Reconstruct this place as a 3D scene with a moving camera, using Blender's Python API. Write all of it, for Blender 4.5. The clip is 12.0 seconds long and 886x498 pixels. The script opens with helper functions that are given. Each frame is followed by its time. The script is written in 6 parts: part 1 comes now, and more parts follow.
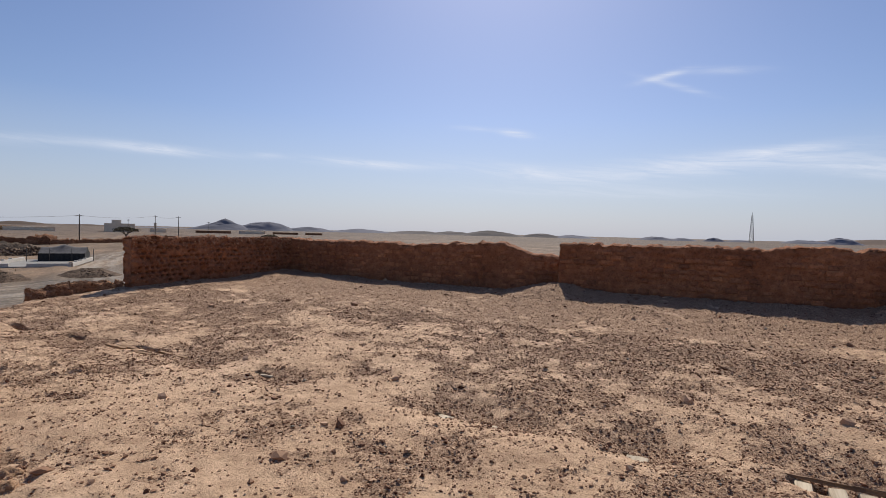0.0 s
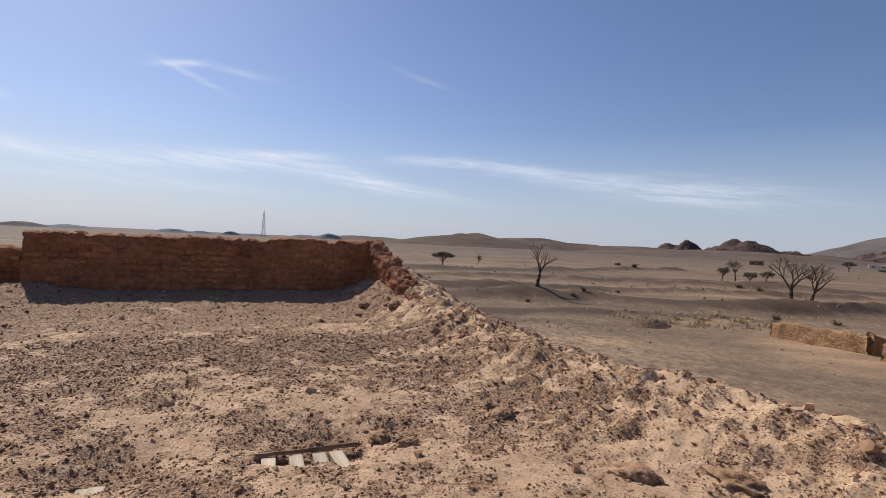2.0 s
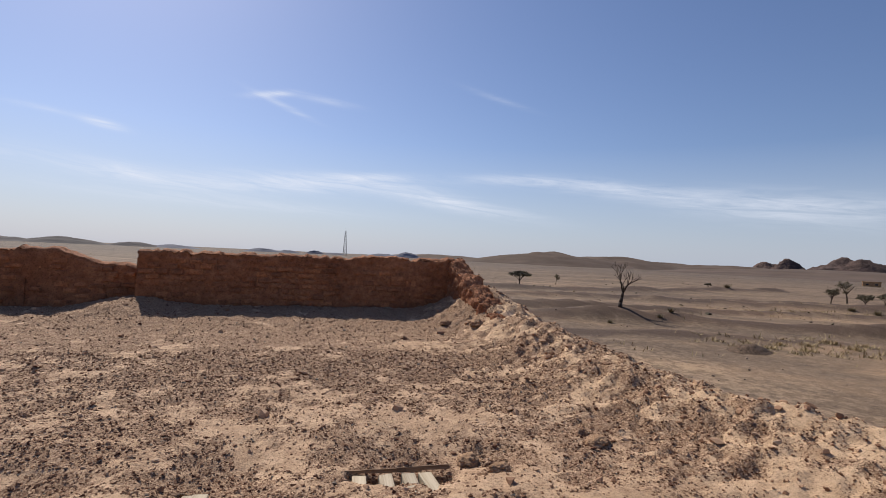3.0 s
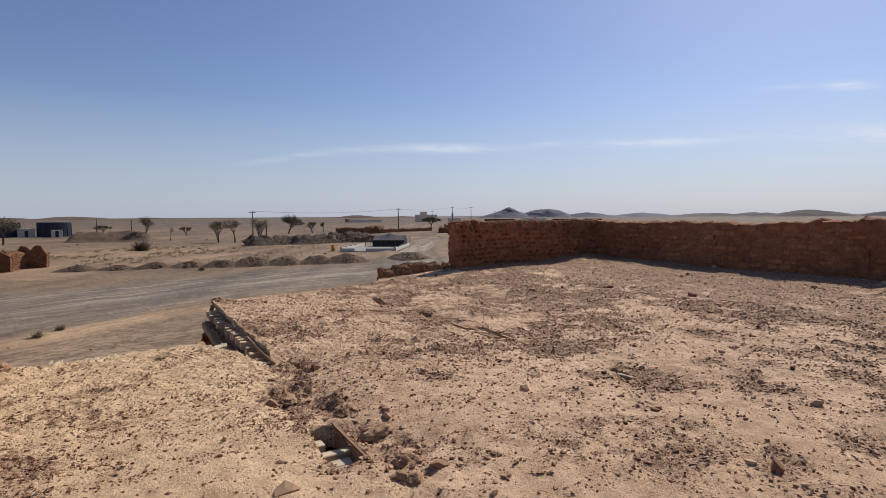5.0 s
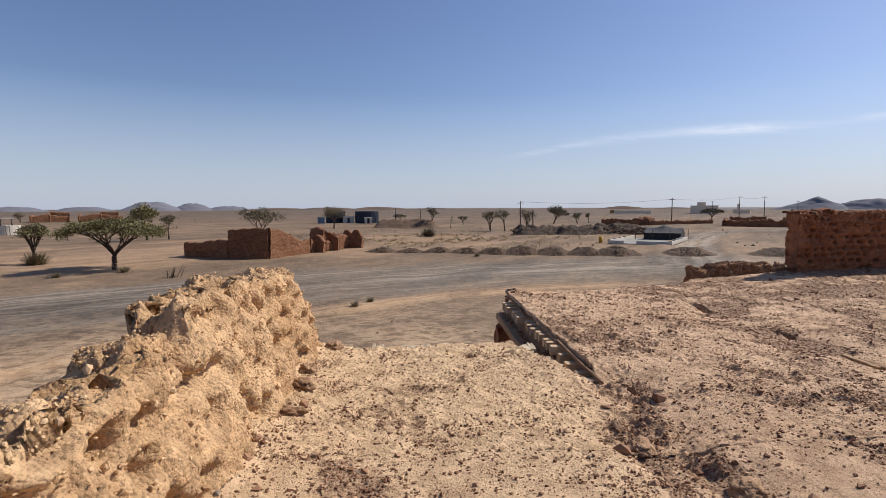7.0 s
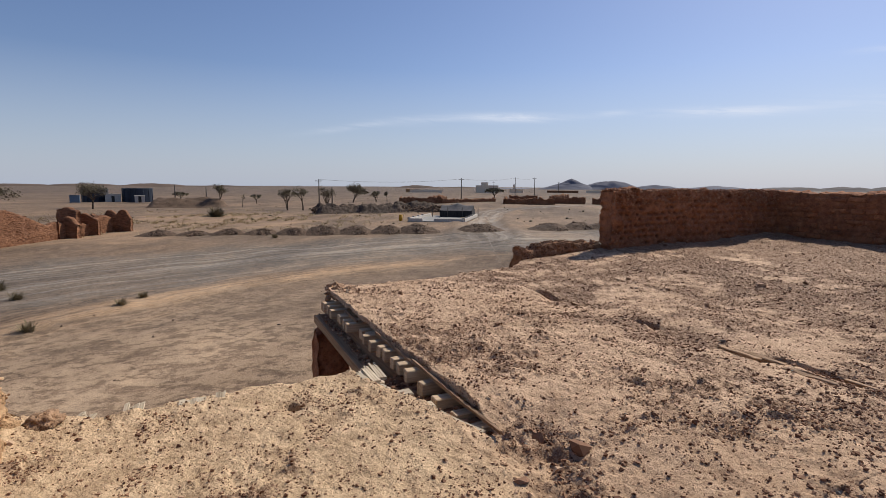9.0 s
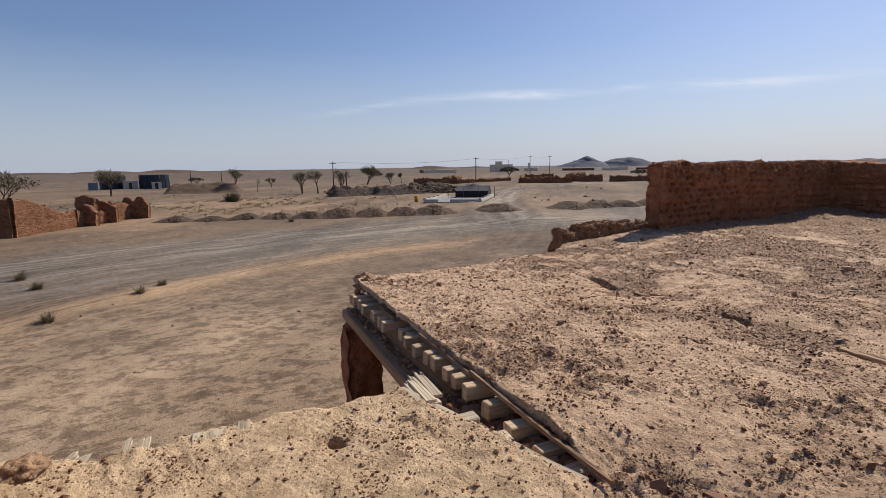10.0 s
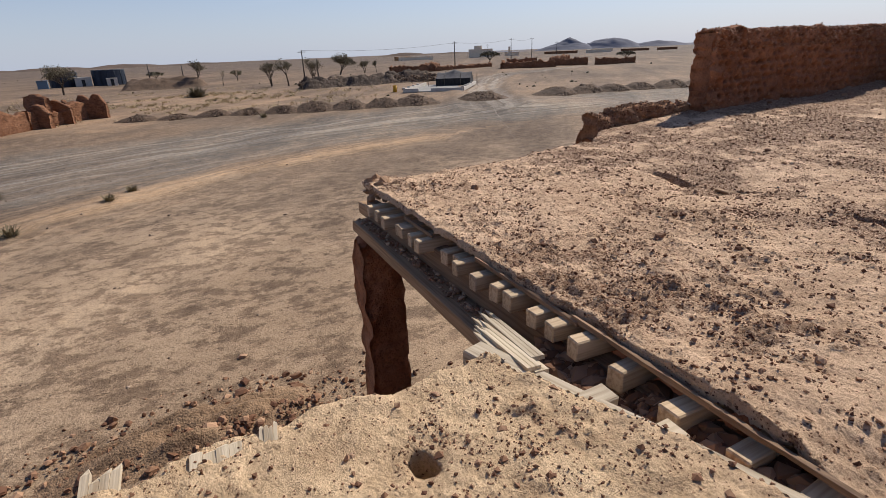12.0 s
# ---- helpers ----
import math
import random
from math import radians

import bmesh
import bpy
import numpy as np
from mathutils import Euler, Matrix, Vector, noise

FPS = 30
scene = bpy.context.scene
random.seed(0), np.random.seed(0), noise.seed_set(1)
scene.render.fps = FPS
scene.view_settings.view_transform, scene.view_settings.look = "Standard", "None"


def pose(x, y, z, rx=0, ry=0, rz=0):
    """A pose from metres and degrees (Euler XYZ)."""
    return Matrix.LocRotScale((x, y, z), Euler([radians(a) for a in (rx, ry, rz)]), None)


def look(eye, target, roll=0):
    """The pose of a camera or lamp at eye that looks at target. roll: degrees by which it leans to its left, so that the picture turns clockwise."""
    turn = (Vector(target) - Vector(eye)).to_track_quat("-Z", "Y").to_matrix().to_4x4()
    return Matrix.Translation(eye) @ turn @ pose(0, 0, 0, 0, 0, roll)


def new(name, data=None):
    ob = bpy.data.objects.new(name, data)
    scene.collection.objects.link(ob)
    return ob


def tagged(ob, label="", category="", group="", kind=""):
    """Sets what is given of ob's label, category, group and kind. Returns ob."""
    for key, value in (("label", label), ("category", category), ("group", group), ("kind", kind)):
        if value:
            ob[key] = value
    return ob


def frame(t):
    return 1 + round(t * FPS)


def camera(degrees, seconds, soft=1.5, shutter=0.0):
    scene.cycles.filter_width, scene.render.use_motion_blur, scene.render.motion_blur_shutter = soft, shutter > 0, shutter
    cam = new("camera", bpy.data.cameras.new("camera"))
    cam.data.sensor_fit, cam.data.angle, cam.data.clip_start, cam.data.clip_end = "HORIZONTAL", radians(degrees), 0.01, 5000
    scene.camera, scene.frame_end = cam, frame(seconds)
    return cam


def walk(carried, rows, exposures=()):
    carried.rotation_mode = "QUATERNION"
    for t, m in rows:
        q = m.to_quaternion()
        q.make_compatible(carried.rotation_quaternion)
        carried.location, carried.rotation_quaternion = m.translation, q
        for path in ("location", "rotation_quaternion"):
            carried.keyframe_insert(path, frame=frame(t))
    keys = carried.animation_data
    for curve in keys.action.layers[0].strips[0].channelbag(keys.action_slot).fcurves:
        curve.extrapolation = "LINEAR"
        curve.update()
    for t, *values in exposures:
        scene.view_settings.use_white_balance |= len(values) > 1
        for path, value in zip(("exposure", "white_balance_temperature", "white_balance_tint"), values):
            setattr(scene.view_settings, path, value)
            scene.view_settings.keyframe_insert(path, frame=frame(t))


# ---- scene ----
cam = camera(81.1, 12.0, soft=0.42)
PATH = [
    (0, (-0.001, 0.045, 1.491), (-0.938, 1.81, 1.427), 1.4),
    (0.5, (0.055, 0.168, 1.477), (-0.657, 2.036, 1.402), 1.2),
    (0.7, (0.074, 0.202, 1.453), (-0.515, 2.111, 1.361), 1.8),
    (1, (0.072, 0.27, 1.448), (-0.273, 2.238, 1.379), 1.4),
    (1.5, (0.102, 0.372, 1.462), (0.329, 2.358, 1.407), 1.7),
    (2, (0.292, 0.443, 1.449), (1.039, 2.298, 1.422), 2.6),
    (2.5, (0.426, 0.515, 1.451), (1.296, 2.316, 1.471), 3.6),
    (3, (0.218, 0.571, 1.428), (0.684, 2.516, 1.46), 2.6),
    (3.5, (-0.186, 0.557, 1.434), (-0.428, 2.542, 1.425), 2.0),
    (3.6, (-0.269, 0.537, 1.428), (-0.665, 2.497, 1.415), 1.8),
    (3.7, (-0.346, 0.509, 1.422), (-0.901, 2.43, 1.398), 1.8),
    (5.3, (-1.391, 0.154, 1.358), (-3.198, 1.003, 1.23), -0.6),
    (5.5, (-1.499, 0.14, 1.35), (-3.364, 0.851, 1.225), -0.5),
    (6, (-1.808, 0.101, 1.345), (-3.764, 0.492, 1.203), -0.2),
    (6.5, (-2.148, -0.008, 1.322), (-4.135, 0.153, 1.164), -0.7),
    (7, (-2.527, -0.068, 1.303), (-4.517, 0.053, 1.144), -0.2),
    (7.5, (-2.977, -0.066, 1.317), (-4.949, 0.224, 1.16), 0.1),
    (7.7, (-3.144, -0.072, 1.305), (-5.099, 0.321, 1.152), -0.0),
    (9.3, (-4.437, 0.001, 1.239), (-6.215, 0.881, 0.983), 0.3),
    (9.5, (-4.597, 0.011, 1.226), (-6.381, 0.876, 0.958), -0.2),
    (10, (-4.991, 0.012, 1.222), (-6.797, 0.811, 0.908), -0.9),
    (10.5, (-5.347, -0.054, 1.203), (-7.147, 0.731, 0.822), -1.0),
    (11, (-5.675, -0.014, 1.147), (-7.456, 0.753, 0.66), -1.3),
    (11.5, (-5.954, 0.014, 1.11), (-7.693, 0.783, 0.49), -1.7),
    (12, (-6.215, 0.009, 1.068), (-7.9, 0.82, 0.358), -2.4),
]
walk(cam, [(t, look(eye, target, roll)) for t, eye, target, roll in PATH], [(0.0, -0.04), (1.0, -0.02), (2.5, 0.05), (3.5, -0.02), (5.5, -0.03), (7.0, 0.15), (7.7, 0.08), (9.5, -0.02), (10.5, 0.06), (12.0, 0.15)])

# ---- light ----
SUN_AZ, SUN_EL = 112.0, 43.0
world = bpy.data.worlds.new("sky")
scene.world = world
world.use_nodes = True
wn, wl = world.node_tree.nodes, world.node_tree.links
wn.clear()


def wnode(kind, **inputs):
    n = wn.new(kind)
    for k, v in inputs.items():
        n.inputs[k].default_value = v
    return n


w_out = wnode("ShaderNodeOutputWorld")
w_bg = wnode("ShaderNodeBackground", Strength=0.078)
w_sky = wnode("ShaderNodeTexSky")
w_sky.sky_type, w_sky.sun_disc = "NISHITA", False
w_sky.sun_elevation, w_sky.sun_rotation = radians(SUN_EL), radians(90 - SUN_AZ)
w_sky.air_density, w_sky.dust_density, w_sky.ozone_density = 1.0, 0.6, 2.0
w_tc = wnode("ShaderNodeTexCoord")
w_sep = wnode("ShaderNodeSeparateXYZ")
wl.new(w_tc.outputs["Generated"], w_sep.inputs[0])


def wmath(op, a, b=0.0, c=0.0):
    n = wnode("ShaderNodeMath")
    n.operation = op
    for k, v in enumerate((a, b, c)):
        if isinstance(v, bpy.types.NodeSocket):
            wl.new(v, n.inputs[k])
        else:
            n.inputs[k].default_value = v
    return n.outputs[0]


w_az = wmath("MULTIPLY", wmath("ARCTAN2", w_sep.outputs["Y"], w_sep.outputs["X"]), 57.2958)
w_el = wmath("MULTIPLY", wmath("ARCSINE", w_sep.outputs["Z"]), 57.2958)
# drawn-out wisps of cirrus: bearing, height, half length, half thickness (degrees), slope, density
WISPS = [(95.6, 15.9, 2.0, 0.30, -0.16, 0.70), (94.6, 15.0, 2.6, 0.28, 0.34, 0.42), (90.0, 15.9, 3.0, 0.35, 0.08, 0.22), (110.3, 10.8, 1.6, 0.35, 0.14, 0.60), (115.0, 11.3, 2.0, 0.25, 0.05, 0.28),
         (147.0, 7.3, 5.2, 0.42, 0.02, 0.72), (157.5, 7.0, 4.0, 0.40, -0.05, 0.30), (165.0, 6.1, 4.0, 0.30, -0.15, 0.22), (136.8, 7.5, 1.6, 0.28, 0.0, 0.30), (126.0, 7.2, 6.0, 0.45, 0.02, 0.55),
         (108.0, 6.6, 8.0, 0.85, 0.09, 0.50), (92.0, 7.2, 11.0, 0.95, -0.05, 0.62), (85.5, 8.3, 4.5, 0.38, -0.06, 0.45), (76.0, 6.0, 8.0, 0.75, 0.14, 0.62), (68.0, 8.7, 6.0, 0.50, 0.01, 0.40),
         (58.0, 7.8, 8.0, 0.75, 0.10, 0.48), (43.0, 6.0, 9.0, 1.3, 0.08, 0.55), (71.5, 17.3, 3.4, 0.30, 0.30, 0.14), (100.0, 4.6, 14.0, 0.6, 0.02, 0.25)]
w_total = None
for w_a, w_h, w_len, w_thick, w_slope, w_dense in WISPS:
    off = wmath("SUBTRACT", w_az, w_a)
    up = wmath("SUBTRACT", wmath("SUBTRACT", w_el, w_h), wmath("MULTIPLY", off, w_slope))
    far = wmath("ADD", wmath("POWER", wmath("ABSOLUTE", wmath("DIVIDE", off, w_len)), 2.0), wmath("POWER", wmath("ABSOLUTE", wmath("DIVIDE", up, w_thick)), 2.0))
    wisp = wmath("MULTIPLY", wmath("POWER", 2.71828, wmath("MULTIPLY", far, -1.0)), w_dense)
    w_total = wisp if w_total is None else wmath("ADD", w_total, wisp)
w_fib = wnode("ShaderNodeCombineXYZ")
wl.new(wmath("MULTIPLY", w_az, 0.16), w_fib.inputs[0])
wl.new(wmath("MULTIPLY_ADD", w_az, -0.12, wmath("MULTIPLY", w_el, 1.5)), w_fib.inputs[1])
w_n3 = wnode("ShaderNodeTexNoise", Scale=1.0, Detail=7.0, Roughness=0.62, Distortion=0.9)
wl.new(w_fib.outputs[0], w_n3.inputs["Vector"])
w_rag = wnode("ShaderNodeMapRange")
w_rag.inputs["From Min"].default_value, w_rag.inputs["From Max"].default_value = 0.30, 0.68
w_rag.inputs["To Min"].default_value, w_rag.inputs["To Max"].default_value = 0.10, 1.25
wl.new(w_n3.outputs[0], w_rag.inputs[0])
w_cloud = wmath("MINIMUM", wmath("MULTIPLY", w_total, w_rag.outputs[0]), 0.85)
# pale blue-grey air near the horizon
w_haze = wnode("ShaderNodeMapRange")
w_haze.inputs["From Min"].default_value, w_haze.inputs["From Max"].default_value = 0.21, -0.04
w_haze.inputs["To Max"].default_value = 0.90
wl.new(w_sep.outputs["Z"], w_haze.inputs[0])
w_air = wnode("ShaderNodeMixRGB")
w_air.inputs[2].default_value = (6.0, 6.75, 8.4, 1)
wl.new(w_haze.outputs[0], w_air.inputs[0])
w_tint = wnode("ShaderNodeMixRGB")
w_tint.blend_type = "MULTIPLY"
w_tint.inputs[0].default_value, w_tint.inputs[2].default_value = 1.0, (0.98, 1.0, 1.19, 1)
wl.new(w_sky.outputs[0], w_tint.inputs[1])
wl.new(w_tint.outputs[0], w_air.inputs[1])
w_mix = wnode("ShaderNodeMixRGB")
w_mix.inputs[2].default_value = (10.0, 10.5, 11.8, 1)
wl.new(w_cloud, w_mix.inputs[0])
wl.new(w_air.outputs[0], w_mix.inputs[1])
wl.new(w_mix.outputs[0], w_bg.inputs[0])
wl.new(w_bg.outputs[0], w_out.inputs[0])

sun = new("sun", bpy.data.lights.new("sun", "SUN"))
sun.data.energy, sun.data.angle, sun.data.color = 4.5, radians(0.53), (1.0, 0.935, 0.83)
sun.matrix_world = look((60 * math.cos(radians(SUN_AZ)), 60 * math.sin(radians(SUN_AZ)), 60 * math.tan(radians(SUN_EL))), (0, 0, 0))


# ---- materials ----
def material(name, rough=0.9, metal=0.0):
    m = bpy.data.materials.new(name)
    m.use_nodes = True
    b = m.node_tree.nodes["Principled BSDF"]
    b.inputs["Roughness"].default_value, b.inputs["Metallic"].default_value = rough, metal
    b.inputs["Specular IOR Level"].default_value = 0.25
    return m, m.node_tree.nodes, m.node_tree.links, b


def ramp(nodes, links, source, stops):
    r = nodes.new("ShaderNodeValToRGB")
    while len(r.color_ramp.elements) < len(stops):
        r.color_ramp.elements.new(0.5)
    for e, (p, c) in zip(r.color_ramp.elements, stops):
        e.position, e.color = p, (*c, 1)
    links.new(source, r.inputs[0])
    return r.outputs[0]


def tex(nodes, links, kind, scale, stretch=None, detail=5.0, rough=0.6, island=False):
    geo = nodes.new("ShaderNodeNewGeometry")
    source = geo.outputs["Position"]
    if stretch:
        mp = nodes.new("ShaderNodeMapping")
        mp.inputs["Scale"].default_value = stretch
        links.new(source, mp.inputs[0])
        source = mp.outputs[0]
    t = nodes.new("ShaderNodeTexNoise" if kind == "noise" else "ShaderNodeTexVoronoi")
    t.inputs["Scale"].default_value = scale
    if kind == "noise":
        t.inputs["Detail"].default_value, t.inputs["Roughness"].default_value = detail, rough
    links.new(source, t.inputs["Vector"])
    return t


def mixc(nodes, links, fac, a, b, mode="MIX"):
    m = nodes.new("ShaderNodeMixRGB")
    m.blend_type = mode
    for socket, v in zip(m.inputs, (fac, a, b)):
        if isinstance(v, bpy.types.NodeSocket):
            links.new(v, socket)
        else:
            socket.default_value = (*v, 1) if isinstance(v, tuple) else v
    return m.outputs[0]


def bump(nodes, links, bsdf, pairs):
    prev = None
    for source, strength, dist in pairs:
        n = nodes.new("ShaderNodeBump")
        n.inputs["Strength"].default_value, n.inputs["Distance"].default_value = strength, abs(dist)
        n.invert = dist < 0
        links.new(source, n.inputs["Height"])
        if prev:
            links.new(prev, n.inputs["Normal"])
        prev = n.outputs[0]
    links.new(prev, bsdf.inputs["Normal"])


def attribute(nodes, name):
    a = nodes.new("ShaderNodeAttribute")
    a.attribute_name = name
    return a.outputs["Fac"]


def earth(name, light, dark, big=0.6, fine=9.0, speck=60.0, relief=0.02, speck_dark=0.5, stretch=None, tint=False):
    """Mud or soil: two tones in patches, fine grain, grit and relief."""
    m, n, l, b = material(name)
    t1, t2, v = tex(n, l, "noise", big), tex(n, l, "noise", fine, stretch), tex(n, l, "voronoi", speck, stretch)
    c = ramp(n, l, t1.outputs[0], [(0.35, dark), (0.65, light)])
    grain = ramp(n, l, t2.outputs[0], [(0.3, (0.62, 0.58, 0.55)), (0.7, (1.15, 1.13, 1.1))])
    c = mixc(n, l, 1.0, c, grain, "MULTIPLY")
    grit = ramp(n, l, v.outputs["Color"], [(0.12, (speck_dark,) * 3), (0.4, (1, 1, 1))])
    c = mixc(n, l, 0.7, c, grit, "MULTIPLY")
    if tint:
        info = n.new("ShaderNodeObjectInfo")
        c = mixc(n, l, 1.0, c, ramp(n, l, info.outputs["Random"], [(0.0, (0.72, 0.72, 0.74)), (0.5, (1.0, 1.0, 1.0)), (1.0, (1.32, 1.28, 1.2))]), "MULTIPLY")
    l.new(c, b.inputs["Base Color"])
    t4 = tex(n, l, "noise", fine * 6, stretch, 5.0, 0.7)
    bump(n, l, b, [(t2.outputs[0], 0.6, relief), (v.outputs["Distance"], 0.5, -relief * 0.5), (t4.outputs[0], 0.7, relief * 0.5)])
    return m


def vmath(nodes, links, op, a, b=0.0, c=0.0):
    n = nodes.new("ShaderNodeMath")
    n.operation = op
    for k, v in enumerate((a, b, c)):
        if isinstance(v, bpy.types.NodeSocket):
            links.new(v, n.inputs[k])
        else:
            n.inputs[k].default_value = v
    return n.outputs[0]


def crumb_layer(n, l, scale, density, size):
    """Separate crumbs about 1/scale across: 1 inside a crumb. density: a socket, 0 to 1, the share of crumbs that lie there."""
    warp = tex(n, l, "noise", scale * 1.6, None, 3.0)
    geo = n.new("ShaderNodeNewGeometry")
    shift = n.new("ShaderNodeVectorMath")
    shift.operation = "MULTIPLY_ADD"
    l.new(warp.outputs["Color"], shift.inputs[0])
    shift.inputs[1].default_value = (0.7 / scale,) * 3
    l.new(geo.outputs["Position"], shift.inputs[2])
    v = n.new("ShaderNodeTexVoronoi")
    v.inputs["Scale"].default_value = scale
    l.new(shift.outputs[0], v.inputs["Vector"])
    sep = n.new("ShaderNodeSeparateColor")
    l.new(v.outputs["Color"], sep.inputs[0])
    there = vmath(n, l, "LESS_THAN", sep.outputs[0], density)
    inside = n.new("ShaderNodeMapRange")
    inside.inputs["From Min"].default_value, inside.inputs["From Max"].default_value = size, size * 0.7
    l.new(v.outputs["Distance"], inside.inputs[0])
    return vmath(n, l, "MULTIPLY", there, inside.outputs[0]), sep.outputs[1]


def roof_material():
    m, n, l, b = material("mud roof")
    t1, t2, t3 = tex(n, l, "noise", 0.45), tex(n, l, "noise", 6.0, None, 6.0, 0.65), tex(n, l, "noise", 60.0, None, 6.0, 0.7)
    tv = tex(n, l, "noise", 13.0, None, 9.0, 0.72)
    c = ramp(n, l, t1.outputs[0], [(0.35, (0.57, 0.378, 0.236)), (0.65, (0.67, 0.457, 0.297))])
    c = mixc(n, l, attribute(n, "yellow"), c, (0.70, 0.495, 0.30))
    c = mixc(n, l, 1.0, c, ramp(n, l, t2.outputs[0], [(0.32, (0.72, 0.68, 0.65)), (0.62, (1.08, 1.08, 1.08))]), "MULTIPLY")
    c = mixc(n, l, 0.7, c, ramp(n, l, t3.outputs[0], [(0.34, (0.55, 0.50, 0.46)), (0.5, (1.05, 1.05, 1.05))]), "MULTIPLY")
    gravel = attribute(n, "gravel")
    # beds of dark grit with ragged rims
    bed = vmath(n, l, "MULTIPLY_ADD", gravel, 0.55, tv.outputs[0])
    grit = tex(n, l, "voronoi", 75.0)
    stones = ramp(n, l, grit.outputs["Color"], [(0.1, (0.14, 0.07, 0.04)), (0.5, (0.30, 0.18, 0.11)), (0.9, (0.56, 0.375, 0.24))])
    c = mixc(n, l, ramp(n, l, bed, [(0.80, (0, 0, 0)), (0.845, (0.78, 0.78, 0.78))]), c, stones)
    # single crumbs in three sizes
    heights = []
    for scale, much, least, size in ((24.0, 0.38, -0.04, 0.40), (48.0, 1.0, -0.06, 0.44), (95.0, 1.0, 0.02, 0.46)):
        patch = tex(n, l, "noise", scale * 0.09, None, 4.0, 0.6)
        dense = vmath(n, l, "MULTIPLY_ADD", vmath(n, l, "MULTIPLY", gravel, patch.outputs[0]), much, least)
        inside, hue = crumb_layer(n, l, scale, dense, size)
        tone = ramp(n, l, hue, [(0.0, (0.11, 0.044, 0.024)), (0.6, (0.22, 0.11, 0.06)), (1.0, (0.42, 0.255, 0.15))])
        c = mixc(n, l, inside, c, tone)
        heights.append((inside, 0.9, 0.35 / scale))
    l.new(c, b.inputs["Base Color"])
    bump(n, l, b, [(t2.outputs[0], 0.4, 0.03), (tv.outputs[0], 0.9, 0.02), (t3.outputs[0], 0.9, 0.014)] + heights[1:])
    return m


def ground_material():
    m, n, l, b = material("desert ground")
    t1, t2, t3 = tex(n, l, "noise", 0.035), tex(n, l, "noise", 0.4), tex(n, l, "noise", 4.0)
    v, t6 = tex(n, l, "voronoi", 38.0), tex(n, l, "noise", 26.0, None, 7.0, 0.75)
    c = ramp(n, l, t1.outputs[0], [(0.35, (0.168, 0.115, 0.077)), (0.62, (0.228, 0.158, 0.105))])
    c = mixc(n, l, attribute(n, "far"), c, (0.118, 0.09, 0.073))
    c = mixc(n, l, attribute(n, "road"), c, (0.172, 0.143, 0.116))
    c = mixc(n, l, attribute(n, "sand"), c, (0.43, 0.285, 0.178))
    # wheel tracks: pale and dark stripes that follow each track, broken along it
    pos = n.new("ShaderNodeNewGeometry").outputs["Position"]
    weave = tex(n, l, "noise", 0.16, None, 4.0).outputs[0]
    fray = tex(n, l, "noise", 1.4, None, 6.0, 0.7).outputs[0]

    def stripes(name, fine, along):
        across = vmath(n, l, "ADD", attribute(n, name), vmath(n, l, "MULTIPLY_ADD", weave, 3.0, -1.5))
        shift = n.new("ShaderNodeVectorMath")
        shift.operation = "SCALE"
        l.new(pos, shift.inputs[0])
        shift.inputs["Scale"].default_value = along
        put = n.new("ShaderNodeVectorMath")
        put.operation = "ADD"
        l.new(shift.outputs[0], put.inputs[0])
        both = n.new("ShaderNodeCombineXYZ")
        l.new(vmath(n, l, "MULTIPLY", across, fine), both.inputs[2])
        l.new(both.outputs[0], put.inputs[1])
        t = n.new("ShaderNodeTexNoise")
        t.inputs["Scale"].default_value, t.inputs["Detail"].default_value, t.inputs["Roughness"].default_value = 1.0, 5.0, 0.65
        l.new(put.outputs[0], t.inputs["Vector"])
        return across, t.outputs[0]

    def inside(across, wide, soft, ragged):
        edge = vmath(n, l, "MULTIPLY_ADD", fray, ragged, vmath(n, l, "ABSOLUTE", across))
        r = n.new("ShaderNodeMapRange")
        r.inputs["From Min"].default_value, r.inputs["From Max"].default_value = wide + soft, wide
        l.new(edge, r.inputs[0])
        return r.outputs[0]

    across, lines = stripes("road_side", 1.5, 0.02)
    c = mixc(n, l, vmath(n, l, "MULTIPLY", inside(across, 5.5, 3.0, 2.0), ramp(n, l, lines, [(0.50, (0, 0, 0)), (0.60, (0.62, 0.62, 0.62))])), c, (0.40, 0.355, 0.305))
    c = mixc(n, l, vmath(n, l, "MULTIPLY", inside(across, 8.0, 4.0, 2.0), ramp(n, l, lines, [(0.34, (0.6, 0.6, 0.6)), (0.44, (0, 0, 0))])), c, (0.095, 0.08, 0.068))
    across, lines = stripes("side_side", 1.1, 0.02)
    c = mixc(n, l, vmath(n, l, "MULTIPLY", inside(across, 2.4, 1.2, 1.0), ramp(n, l, lines, [(0.44, (0, 0, 0)), (0.56, (0.75, 0.75, 0.75))])), c, (0.42, 0.37, 0.315))
    across, lines = stripes("sand_side", 3.2, 0.03)
    c = mixc(n, l, vmath(n, l, "MULTIPLY", inside(across, 1.3, 0.9, 1.2), ramp(n, l, lines, [(0.40, (0.1, 0.1, 0.1)), (0.54, (0.85, 0.85, 0.85))])), c, (0.52, 0.345, 0.205))
    c = mixc(n, l, vmath(n, l, "MULTIPLY", inside(across, 4.5, 2.5, 1.5), ramp(n, l, lines, [(0.52, (0, 0, 0)), (0.60, (0.5, 0.5, 0.5))])), c, (0.44, 0.30, 0.19))
    c = mixc(n, l, 1.0, c, ramp(n, l, t2.outputs[0], [(0.3, (0.80, 0.79, 0.78)), (0.7, (1.12, 1.11, 1.10))]), "MULTIPLY")
